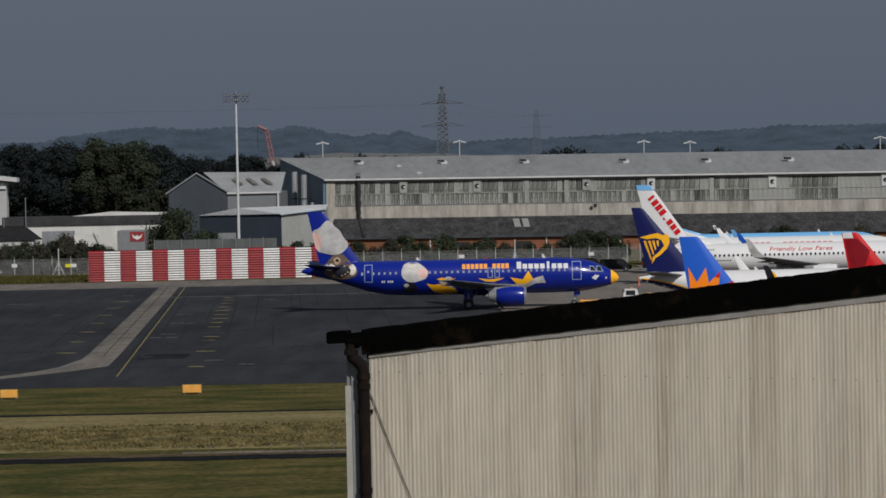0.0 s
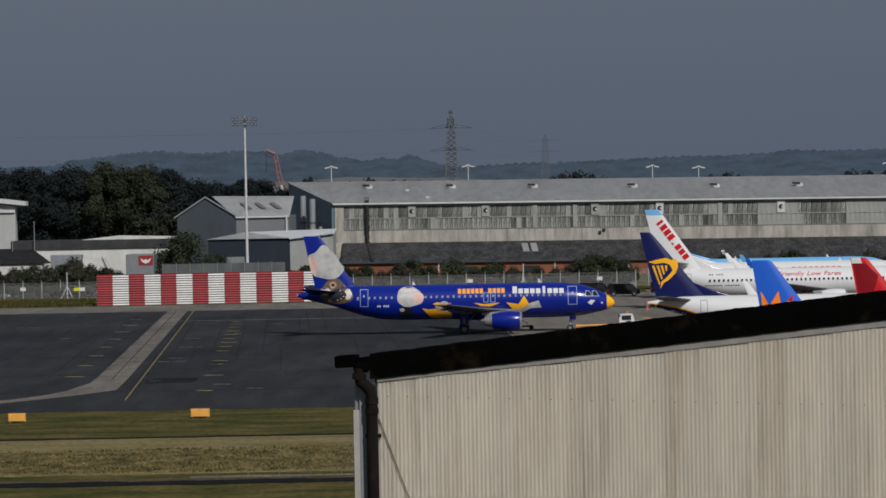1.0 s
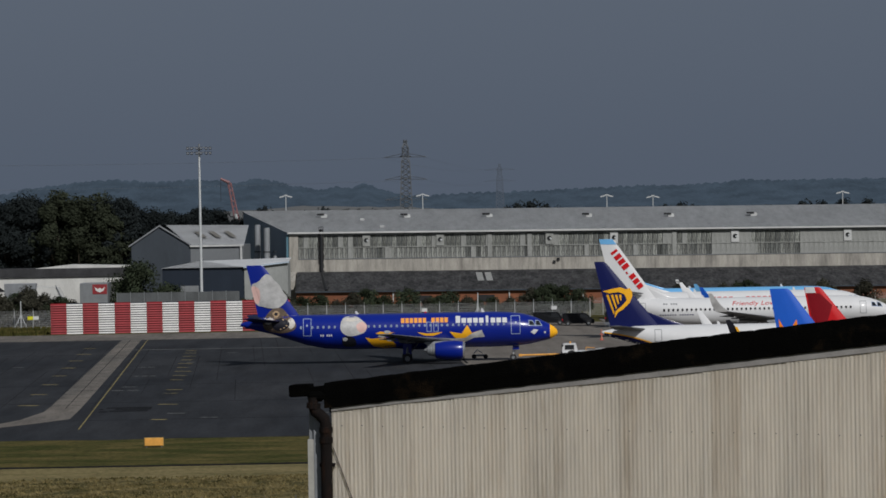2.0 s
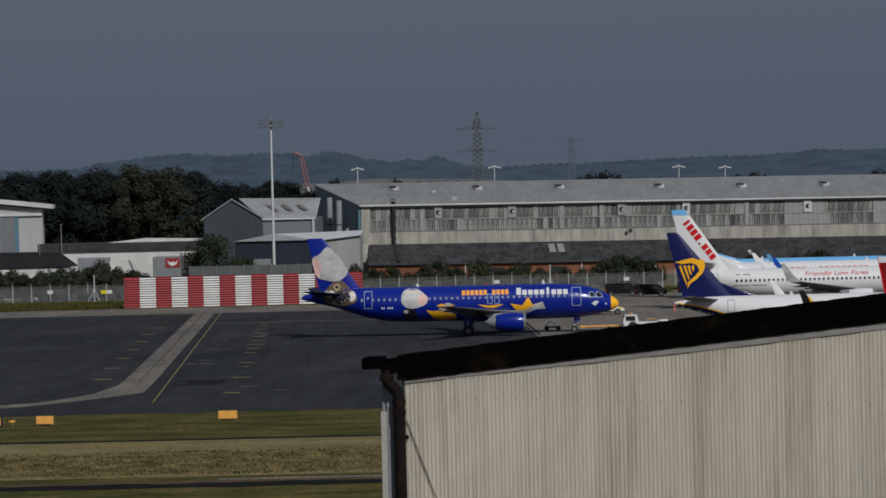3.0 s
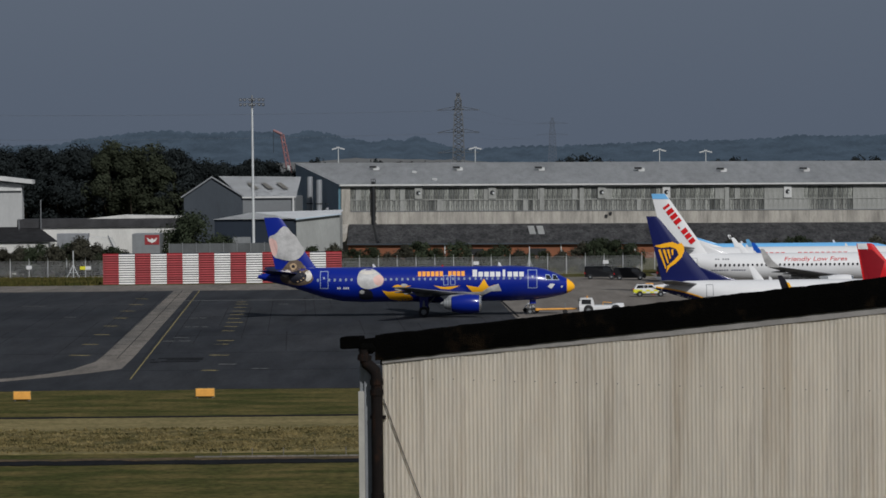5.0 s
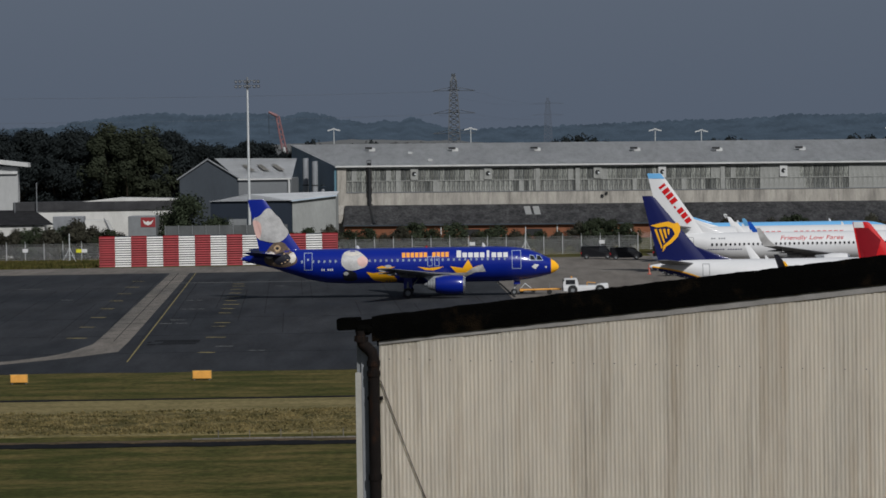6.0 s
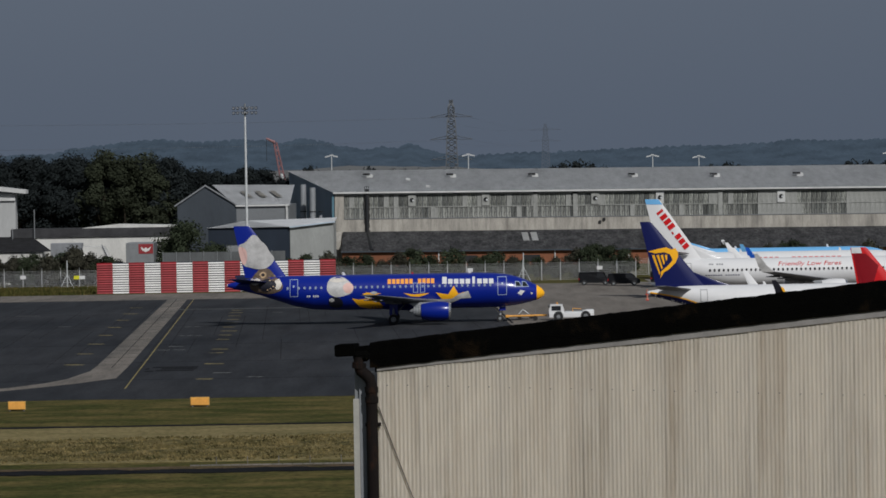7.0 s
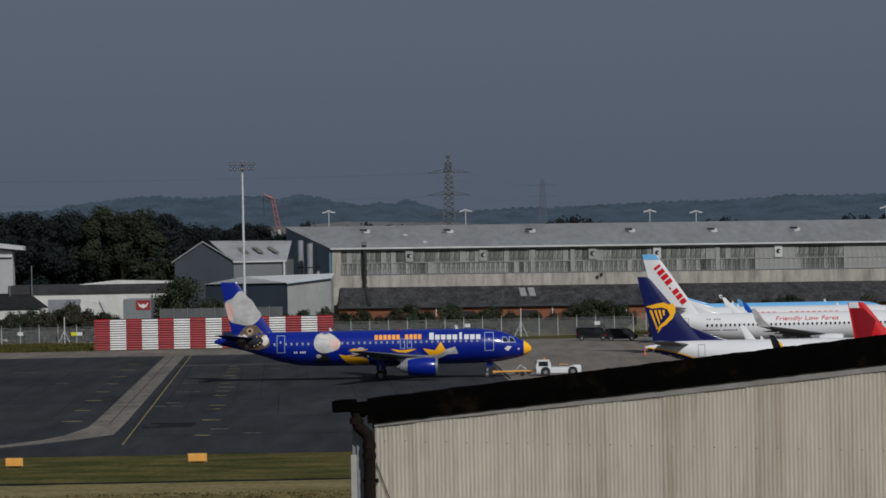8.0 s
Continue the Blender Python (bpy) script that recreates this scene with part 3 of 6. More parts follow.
    part("gutter", boxes((1.5, w, -13.25, -12.95, 2.98, 3.2)), CLAD_DARK, h)
    for x in (20, 31, 42, 56, 70, 84):
        part("rain_pipe", tubes(((x, -12.75, -0.5), (x, -12.75, 3.1), 0.12)), FASCIA, h)
    for x in (24, 36, 47, 61, 75):
        part("window", boxes((x, x + 3.2, -12.68, -12.5, 0.9, 2.2)), DARK, h)
    # chimney soot: a black flue with its streak on the wall
    part("flue", tubes(((6.2, -0.35, 6.4), (6.2, -0.35, 14.9), 0.34), ((6.2, -0.35, 6.4), (7.4, -12.8, 3.35), 0.34)), DARK, h, "sooty black flue down the wall and roof")
    # soot blown over the wall and the annexe roof beside the flue
    rs = random.Random(4)
    for k in range(3):
        wide, n = 0.66 * (1 - 0.25 * k), 22
        left = [(6.2 - wide * rs.uniform(0.5, 1.0), 6.5 + 7.5 * i / n) for i in range(n + 1)]
        right = [(6.2 + wide * rs.uniform(0.5, 1.0), 6.5 + 7.5 * i / n) for i in range(n + 1)]
        part("soot", prism(bmesh.new(), left + right[::-1], -0.24 - 0.012 * k, -0.235 - 0.012 * k), SOOT if k else SOOT_THIN, h, "soot stain down the wall")
    part("flue_cage", tubes(*[((6.2 + dx, -0.6, 14.2), (6.2 + dx, -0.6, 15.4), 0.05) for dx in (-0.4, 0.0, 0.4)], ((5.8, -0.6, 15.4), (6.6, -0.6, 15.4), 0.05)), DARK, h)
    part("corner_trim", boxes((-0.55, -0.12, -0.12, 0.3, -0.5, 13.9)), TEAL, h, "teal corner trim")
    # bright flues on the gable
    for x, y, z0, z1, r in ((-5.6, 12.5, 6.5, 15.9, 0.6), (-3.6, 7.8, 6.5, 15.3, 0.62), (-1.9, 4.0, 6.5, 9.9, 0.35)):
        fl = part("chimney", tubes(((x - 1.0, y - 0.4, z0), (x - 1.0, y - 0.4, z1), r), seg=14), FLUE, h, "bright metal flue", smooth=True)
        part("flue_band", tubes(((x - 1.0, y - 0.4, z0 + 4), (x - 1.0, y - 0.4, z0 + 4.2), r + 0.06), seg=14), DARK, fl)
    for x, z in ((50.9, 7.9), (51.7, 8.4)):
        part("wall_box", boxes((x, x + 0.5, -0.4, -0.1, z, z + 0.5)), DARK, h)


build_hangar()


def build_workshop():
    """Gabled grey workshop beside the hangar."""
    b = thing("workshop", pose(-40, 620, 0), "grey clad workshop with a pale ribbed roof", "building")
    # the gable wall, ridge running away to the right
    # gable is coloured darker than the wall to stand in for shade
    part("gable", prism(bmesh.new(), [(-10, 0), (0.8, 0), (0.8, 12.5), (-4.8, 16.1), (-10, 12.8)], 0, 0.4), CLAD_DARK, b, "blue grey gable with its shade put in the colour")
    part("wall", boxes((0.8, 10.4, 0.02, 30, 0, 12.4), (-9.9, 0.8, 0.5, 30, 0, 12.3)), CLAD_GREY, b)
    bm = bmesh.new()
    bm.faces.new([bm.verts.new(p) for p in ((0.6, -0.3, 12.55), (10.6, -0.3, 12.45), (10.6, 20, 16.0), (-5.0, 20, 16.25))])
    bmesh.ops.solidify(bm, geom=bm.faces[:], thickness=0.25)
    roof = part("roof", bm, ROOF_LIGHT, b, "pale sheet roof with skylights")
    part("verge", prism(bmesh.new(), [(-10.5, 12.6), (-4.8, 16.3), (0.9, 12.7), (0.9, 12.45), (-4.8, 16.02), (-10.5, 12.32)], -0.35, -0.02), PALE_GREY, b)
    for f in (0.25, 0.52, 0.8):
        bm = bmesh.new()
        x0 = -1.2 + 10 * f
        bm.faces.new([bm.verts.new(p) for p in ((x0 + 1.2, 6, 13.9), (x0 + 2.2, 6, 13.88), (x0 + 0.4, 12, 14.97), (x0 - 0.6, 12, 14.98))])
        bmesh.ops.solidify(bm, geom=bm.faces[:], thickness=-0.03)
        part("skylight", bm, SKYLIGHT, roof)
    part("eaves_board", boxes((0.7, 10.5, -0.4, -0.1, 12.2, 12.5)), FASCIA, b)
    part("rain_pipe", tubes(((10.0, -0.2, 5), (10.0, -0.2, 12.3), 0.2)), FASCIA, b)
    # lower dark block with a pale front before it
    c = thing("annexe", pose(-40, 600, 0), "low dark annexe with a pale rendered end", "building")
    part("dark_wall", boxes((-3, 11.5, 0, 14, 0, 8.6)), CLAD_NAVY, c)
    part("pale_wall", prism(bmesh.new(), [(11.5, 0), (19.2, 0), (19.2, 9.45), (11.5, 8.6)], -0.1, 14), CLAD_PALE, c, "pale rendered end wall")
    bm = bmesh.new()
    bm.faces.new([bm.verts.new(p) for p in ((-3.3, -0.4, 8.65), (11.5, -0.5, 8.65), (19.4, -0.5, 9.5), (19.4, 14, 10.0), (3, 14, 9.7))])
    bmesh.ops.solidify(bm, geom=bm.faces[:], thickness=0.3)
    part("roof", bm, ROOF_LIGHT, c)
    part("edge_trim", prism(bmesh.new(), [(11.4, 8.45), (19.5, 9.3), (19.5, 9.55), (11.4, 8.7)], -0.62, -0.52), CLAD_BLUE, c)
    part("door", boxes((0.2, 3.4, -0.06, 0.05, 0, 5.5)), GREY_STEEL, c)


build_workshop()


def build_white_hangar():
    b = thing("white_hangar", pose(-88, 600, 0), "white hangar with wide grey sliding doors", "hangar")
    part("front", prism(bmesh.new(), [(-30, 0), (10.9, 0), (10.9, 15.2), (-30, 20)], 0.3, 3), RENDER_G, b)
    part("door_leaf", boxes((-30, 3.5, 0.05, 0.28, 0.0, 14.0)), GREY_STEEL, b, "grey sliding door leaf")
    part("door_leaf", boxes((3.5, 6.0, 0.1, 0.28, 0.0, 14.0)), CLAD_GREY, b)
    part("door_gap", boxes((6.0, 6.7, 0.1, 0.28, 0.0, 14.0)), TEAL, b)
    part("lintel", boxes((-30, 10.9, -0.1, 0.28, 14.1, 14.6)), FASCIA, b)
    part("roof", prism(bmesh.new(), [(-30, 20.1), (12.9, 15.3), (12.9, 16.0), (9, 16.5), (-30, 20.9)], -0.8, 3), FASCIA, b, "white eaves and roof edge")
    # low dark roofed shed before it
    c = thing("low_store", pose(-88, 575, 0), "low white store with a dark felt roof", "building")
    part("wall", boxes((-25, 18.5, 0, 12, 0, 5.4)), RENDER_W, c)
    bm = bmesh.new()
    bm.faces.new([bm.verts.new(p) for p in ((-25, -0.4, 5.5), (20.3, -0.4, 5.5), (15.5, 11, 7.9), (-25, 11, 8.0))])
    bmesh.ops.solidify(bm, geom=bm.faces[:], thickness=0.2)
    part("roof", bm, FELT, c)
    # long white shed with a dark pitched roof
    d = thing("white_shed", pose(-72, 585, 0), "long white shed with a dark roof and pale ridge", "building")
    part("wall", boxes((0, 23.5, 0, 10, 0, 7.7)), RENDER_W, d)
    part("roof", boxes((-4, 24.2, -0.3, 10, 7.7, 9.2)), FELT, d, "dark grey roof edge")
    part("ridge", prism(bmesh.new(), [(8, 9.2), (24.0, 9.2), (24.0, 9.5), (14, 9.8)], 0.5, 8), RENDER_W, d)
    part("flue", tubes(((0.2, -1.0, 4), (0.2, -1.0, 12.6), 0.08), ((-3.6, -1.0, 4), (-3.6, -1.0, 9.4), 0.08)), GREY_STEEL, d)
    e = thing("store_tent", pose(-66, 570, 0), "white sagging canvas store tent", "tent")
    part("canvas", prism(bmesh.new(), [(0, 0), (9.0, 0), (9.0, 3.0), (7.3, 6.2), (1.0, 6.4), (0, 4.5)], 0, 6), RENDER_W, e)
    part("pole", tubes(((0.6, -0.1, 6.6), (2.2, -0.1, 2.6), 0.1)), GREY_STEEL, e)
    part("pole", tubes(((7.2, -0.1, 6.6), (8.9, -0.1, 2.8), 0.1)), GREY_STEEL, e)
    f = thing("equipment_cabin", pose(-67.2, 568, 0), "grey metal equipment cabin", "cabin")
    part("body", boxes((0, 5.2, 0, 3, 4.2, 7.0), (0.3, 4.9, 0.2, 2.8, 0, 4.2), bevel=0.05), PALE_GREY, f)
    g = thing("box_trailer", pose(-53.8, 560, 0), "grey box trailer with a red and white sign", "trailer")
    part("body", boxes((0, 4.6, 0, 7, 0.9, 7.0), bevel=0.06), GREY_STEEL, g)
    part("sign", boxes((2.1, 4.5, -0.06, -0.01, 5.2, 6.8)), RED_B, g, "red sign with a white shape")
    bm = bmesh.new()
    prism(bm, [(2.4, 6.4), (3.0, 6.0), (3.3, 6.25), (3.6, 6.0), (4.2, 6.4), (3.9, 5.75), (3.3, 5.45), (2.7, 5.75)], -0.09, -0.065)
    part("sign_mark", bm, WHITE_B, g)
    part("wheel", tubes(((0.9, -0.1, 0.5), (0.9, 0.4, 0.5), 0.5), seg=14), BLACK, g)
    part("wheel", tubes(((3.7, -0.1, 0.5), (3.7, 0.4, 0.5), 0.5), seg=14), BLACK, g)


build_white_hangar()

# ---- red and white blast barrier: each bay has rails on a frame ----


def build_barrier():
    x, n = -54.4, 15
    rail = {}
    for red in (0, 1):
        bm = bmesh.new()
        prism(bm, [(0, 0), (2.44, 0), (2.44, 0.22), (0, 0.22)], 0, 0.05)
        for v in bm.verts:
            if v.co.z > 0.1:
                v.co.y += 0.12
        me = bpy.data.meshes.new("rail")
        bm.to_mesh(me)
        bm.free()
        me.materials.append(RED_B if red else WHITE_B)
        rail[red] = me
    for i in range(n):
        red = i % 2 == 0
        bay = thing("blast_barrier", pose(x + 2.44 * i, 519 + 0.08 * i, 0), f"blast barrier bay of {'red' if red else 'white'} horizontal louvre rails", "barrier", "bays of the blast barrier")
        # back panel in a dark colour paints the shade between the rails
        part("frame", boxes((0.02, 0.1, 0.2, 0.35, 0, 4.75), (2.34, 2.42, 0.2, 0.35, 0, 4.75), (0.02, 2.42, 0.3, 0.36, 0.0, 4.75)), A_DKRED if red else CLAD_DARK, bay)
        part("brace", tubes(((1.3, 0.3, 4.2), (1.3, 3.0, 0.1), 0.06)), GREY_STEEL, bay)
        for k in range(13):
            ob = new("rail", rail[1 if red else 0])
            ob.parent = bay
            ob.location = (0, 0, 0.05 + k * 0.36)


build_barrier()

# ---- airliners ----
MOVES = []
ROLLERS = []      # wheels, with their thing, hub and radius


class Hull:
    """A fuselage of round sections: rows of x, height of the middle, half height, half width."""

    def __init__(self, nose, tail, zc, r, cone_z, drop=0.42):
        z, t = zc, tail
        self.nose, self.tail, self.zc, self.r = nose, tail, zc, r
        rel = ((0.0, -drop - 0.06, 0.03), (0.08, -drop - 0.05, 0.27), (0.35, -drop, 0.53), (0.8, -drop + 0.03, 0.8), (1.55, -drop + 0.11, 1.1), (2.5, -drop + 0.24, 1.42), (3.4, -0.11, 1.66), (4.4, -0.05, 1.83), (5.8, -0.01, 1.94))
        rows = [(nose - a, z + b, c * r / 2.0, c * r / 2.0) for a, b, c in rel] + [(nose - 7.5, z, r, r * 0.97)]
        rows += [(tail + 12.4, z, r, r * 0.97)]
        for f, k in ((0.80, 0.97), (0.62, 0.86), (0.45, 0.69), (0.3, 0.52), (0.16, 0.34), (0.06, 0.2), (0.0, 0.1)):
            x = tail + 12.4 * f
            top = z + r + (cone_z + 0.1 * r - z - r) * max(0.0, (0.35 - f) / 0.35) ** 1.3
            rows.append((x, top - k * r, k * r, k * r * 0.95))
        self.rows = rows

    def at(self, x):
        rows = self.rows
        for a, b in zip(rows, rows[1:]):
            if b[0] <= x <= a[0]:
                f = (a[0] - x) / max(1e-6, a[0] - b[0])
                return [a[i] + (b[i] - a[i]) * f for i in range(1, 4)]
        return rows[-1][1:] if x < rows[-1][0] else rows[0][1:]

    def side(self, x, z):
        c, rz, ry = self.at(x)
        return ry * math.sqrt(max(0.0, 1 - ((z - c) / rz) ** 2))

    def skin(self, x0, x1, seg=40):
        xs = [r[0] for r in self.rows if x0 < r[0] < x1]
        fine = [x0 + (x1 - x0) * i / 40 for i in range(41)]
        xs = sorted(set([round(v, 3) for v in xs + fine]))
        rings = []
        for x in xs:
            c, rz, ry = self.at(x)
            rings.append([Vector((x, ry * math.cos(i * math.tau / seg), c + rz * math.sin(i * math.tau / seg))) for i in range(seg)])
        return loft(bmesh.new(), rings)


def decal(polys, surface, cut=0.35, lift=0.015):
    """Flat outlines in x and z laid on the near side of a surface, given as half width at (x, z)."""
    bm = bmesh.new()
    for pts in polys:
        f = bm.faces.new([bm.verts.new((x, 0, z)) for x, z in pts])
        bmesh.ops.triangulate(bm, faces=[f])
    for _ in range(6):
        long = [e for e in bm.edges if e.calc_length() > cut]
        if not long:
            break
        bmesh.ops.subdivide_edges(bm, edges=long, cuts=1)
        bmesh.ops.triangulate(bm, faces=[f for f in bm.faces if len(f.verts) > 3])
    for v in bm.verts:
        v.co.y = -surface(v.co.x, v.co.z) - lift
    bmesh.ops.solidify(bm, geom=bm.faces[:], thickness=0.006)
    return bm


def rect(x0, x1, z0, z1):
    return [(x0, z0), (x1, z0), (x1, z1), (x0, z1)]


def ring(x0, x1, z0, z1, w):
    return [rect(x0, x1, z0, z0 + w), rect(x0, x1, z1 - w, z1), rect(x0, x0 + w, z0 + w, z1 - w), rect(x1 - w, x1, z0 + w, z1 - w)]


def bars(x0, x1, z0, z1, n, skip=(), slant=0.0):
    """Plain bars, one in place of each letter."""
    step = (x1 - x0) / n
    return [[(x0 + step * i, z0), (x0 + step * (i + 0.66), z0), (x0 + step * (i + 0.66) + slant, z1), (x0 + step * i + slant, z1)] for i in range(n) if i not in skip]


def word_bars(a, b, kinds, tall, low):
    """Plain bars along the line from a to b, one for each letter: C tall, x low, i thin and tall, a blank for a gap."""
    ax, az = a
    ux, uz = b[0] - ax, b[1] - az
    wide = math.hypot(ux, uz)
    ux, uz = ux / wide, uz / wide
    step = wide / len(kinds)
    out = []
    for i, k in enumerate(kinds):
        if k == " ":
            continue
        h = tall * (1.0 if k in "Ci" else 0.2 if k == "." else low)
        w = step * (0.45 if k in "i." else 0.78)
        d0 = step * i + (step - w) / 2
        out.append([(ax + ux * d + -uz * e, az + uz * d + ux * e) for d, e in ((d0, 0), (d0 + w, 0), (d0 + w, h), (d0, h))])
    return out


def letters(root, polys, surface, material, label, cut=0.35):
    """Each bar is a part of its own."""
    for p in polys:
        part("letter_bar", decal([p], surface, cut), material, root, label)


def soften(pts, k=3):
    """Cuts the corners of an outline."""
    for _ in range(k):
        pts = [p for a, b in zip(pts, pts[1:] + pts[:1]) for p in ((a[0] * 0.75 + b[0] * 0.25, a[1] * 0.75 + b[1] * 0.25), (a[0] * 0.25 + b[0] * 0.75, a[1] * 0.25 + b[1] * 0.75))]
    return pts


def blob(cx, cz, rx, rz, n=44, wob=0.06, ph=0.0):
    return [(cx + rx * (1 + wob * math.sin(3 * a + ph)) * math.cos(a), cz + rz * (1 + wob * math.cos(4 * a + ph)) * math.sin(a)) for a in [i * math.tau / n for i in range(n)]]


def foil(sections, upright=False):
    """A wing from sections: leading edge point, chord, thickness."""
    prof = [(0, 0.0), (0.06, 0.55), (0.3, 1.0), (0.65, 0.6), (1, 0.04), (1, -0.04), (0.65, -0.45), (0.3, -0.8), (0.06, -0.5)]
    rings = []
    for (x, y, z), chord, th in sections:
        if upright:
            rings.append([Vector((x - c * chord, y + t * th / 2, z)) for c, t in prof])
        else:
            rings.append([Vector((x - c * chord, y, z + t * th / 2)) for c, t in prof])
    return loft(bmesh.new(), rings)


def wheel_part(root, x, y, r, w):
    tyre = part("wheel", tubes(((0, -w / 2, 0), (0, w / 2, 0), r), seg=20), BLACK, root)
    tyre.location = (x, y, r)
    hub = part("hub", tubes(((0, -w / 2 - 0.02, 0), (0, w / 2 + 0.02, 0), r * 0.5), seg=14), GREY_STEEL, tyre)
    for k in range(5):
        a = k * math.tau / 5
        part("bolt", tubes(((r * 0.3 * math.cos(a), -w / 2 - 0.05, r * 0.3 * math.sin(a)), (r * 0.3 * math.cos(a), -w / 2, r * 0.3 * math.sin(a)), r * 0.07), seg=6), DARK, tyre)
    ROLLERS.append((root, tyre, (x, y, r)))
    return tyre


def airliner(m, label, hull, paint, fin, fin_paint, wing, wing_paint, engine_paint, radome=None, winglet=None, windows=None, gear_x=12.6, win_mat=A_WIN, group="", belly=None, tail_paint=None, gaps=(), main_x=0.0, stab_rise=0.0):
    root = thing("airliner", m, label, "airliner", group)
    zc, r = hull.zc, hull.r
    x_cut = hull.nose - (0.95 if radome else 0.0)
    body = part("fuselage", hull.skin(hull.tail, x_cut), paint, root, smooth=True)
    if radome:
        part("radome", hull.skin(x_cut, hull.nose), radome, root, "golden yellow nose cone", smooth=True)
    part("tail_cone", tubes(((hull.tail + 0.1, 0, hull.rows[-1][1]), (hull.tail - 0.12, 0, hull.rows[-1][1]), 0.19, 0.15), seg=12), STEEL, root)
    # belly fairing
    bm = bmesh.new()
    rings = []
    for i in range(9):
        f = i / 8
        k = math.sin(math.pi * min(max(f, 0.02), 0.98)) ** 0.5
        rings.append([Vector((-3.6 + 9.4 * f, 1.75 * k * math.cos(a), zc - r * 0.62 + 0.62 * k * r / 2 * 2 * 0.75 * math.sin(a))) for a in [j * math.tau / 20 for j in range(20)]])
    part("belly_fairing", loft(bm, rings), belly or paint, root, smooth=True)
    # fin: LE x at root, chord at root, root z, LE x at tip, chord at tip, tip z, start of the dorsal fillet
    fx, fc, fz, tx, tcd, tz, dx = fin

    def fin_half(x, z):
        f = min(max((z - fz) / (tz - fz), 0), 1)
        c = fc + (tcd - fc) * f
        s = min(max((fx + (tx - fx) * f - x) / c, 0), 1)
        return 0.5 * (0.5 + (0.14 - 0.5) * f) * (1 - (2 * s - 0.7) ** 2 * 0.6 if s < 0.85 else 0.25)

    part("fin", foil([((fx, 0, fz), fc, 0.5), ((fx + (tx - fx) * 0.97, 0, fz + (tz - fz) * 0.97), fc + (tcd - fc) * 0.97, 0.18), ((tx - 0.12, 0, tz), tcd - 0.15, 0.08)], True), fin_paint, root, smooth=True)
    if dx:
        part("dorsal_fin", foil([((dx, 0, fz - 0.25), dx - fx + 1.2, 0.14), ((fx + (tx - fx) * 0.02 + 1.6, 0, fz + 0.55), 2.6, 0.16), ((fx + (tx - fx) * 0.22 + 0.02, 0, fz + (tz - fz) * 0.22), 0.6, 0.1)], True), fin_paint, root, smooth=True)
    # tailplane
    tz0 = hull.rows[-1][1] + 0.3 + stab_rise
    for s in (-1, 1):
        part("tailplane", foil([((hull.tail + 5.0, s * 0.5, tz0), 3.7, 0.4), ((hull.tail + 1.75, s * 6.2, tz0 + 0.62), 1.35, 0.12)]), tail_paint or wing_paint, root, smooth=True)
    # wings: LE x root, chord root, LE x tip, chord tip, half span, rise
    wx, wc, wtx, wtc, span, rise = wing
    wz = zc - 0.62 * r
    for s in (-1, 1):
        k = 0.33
        wg = part("wing", foil([((wx, s * 1.2, wz), wc, 0.85), ((wx + (wtx - wx) * k, s * (1.2 + (span - 1.2) * k), wz + rise * k), wc * 0.62, 0.5), ((wtx, s * span, wz + rise), wtc, 0.16)]), wing_paint, root, smooth=True)
        for f in (0.28, 0.5, 0.72):
            y = s * (1.2 + (span - 1.2) * f)
            xx = wx + (wtx - wx) * f - wc * (0.62 if f > 0.3 else 0.7) * (1 - 0.35 * f)
            part("flap_fairing", tubes(((xx + 1.6, y, wz + rise * f - 0.25), (xx - 0.3, y, wz + rise * f - 0.3), 0.2, 0.06), seg=10), wing_paint, wg)
        if winglet:
            part("winglet", foil([((wtx, s * span, wz + rise), wtc, 0.16), ((wtx - 0.9, s * (span + 0.25), wz + rise + 0.8), wtc * 0.75, 0.12), ((wtx - 2.15, s * (span + 0.75), wz + rise + 2.4), 0.5, 0.06)]), winglet if s < 0 else A_WHITE, root, smooth=True)
        # engine under the wing
        ey, ez, ex = s * 5.75, max(1.32, zc - 2.15), wx + 1.0
        prof = [(0.0, 0.82), (-0.06, 0.95), (-0.3, 1.05), (-1.2, 1.13), (-2.4, 1.08), (-3.4, 0.88)]
        en = part("engine", loft(bmesh.new(), [[Vector((ex + a, ey + b * math.cos(i * math.tau / 24), ez + b * math.sin(i * math.tau / 24))) for i in range(24)] for a, b in prof]), engine_paint, root, smooth=True)
        part("intake_lip", loft(bmesh.new(), [[Vector((ex + a, ey + b * math.cos(i * math.tau / 24), ez + b * math.sin(i * math.tau / 24))) for i in range(24)] for a, b in ((-0.22, 1.045), (-0.02, 0.97), (0.05, 0.9), (0.02, 0.8), (-0.1, 0.74))]), CHROME, en, "bare metal intake lip", smooth=True)
        part("exhaust", tubes(((ex - 3.2, ey, ez), (ex - 4.3, ey, ez + 0.05), 0.74, 0.52), ((ex - 4.2, ey, ez + 0.05), (ex - 5.0, ey, ez + 0.08), 0.36, 0.06), seg=18), FLUE, en, "bare metal exhaust nozzle")
        bm = bmesh.new()
        prism(bm, [(ex - 0.8, ez + 1.0), (ex - 2.2, wz + 0.25), (ex - 4.8, wz + 0.1), (ex - 4.2, ez + 0.5), (ex - 2.5, ez + 0.9)], ey - 0.14, ey + 0.14)
        part("pylon", bm, FLUE, en)
        for k in range(3):
            part("cowl_seam", loft(bmesh.new(), [[Vector((ex - 3.38 - 0.32 * k + a, ey + b * math.cos(i * math.tau / 20), ez + b * math.sin(i * math.tau / 20))) for i in range(20)] for a, b in ((0.05, 0.86 - 0.1 * k), (-0.03, 0.84 - 0.1 * k))]), GREY_STEEL, en)
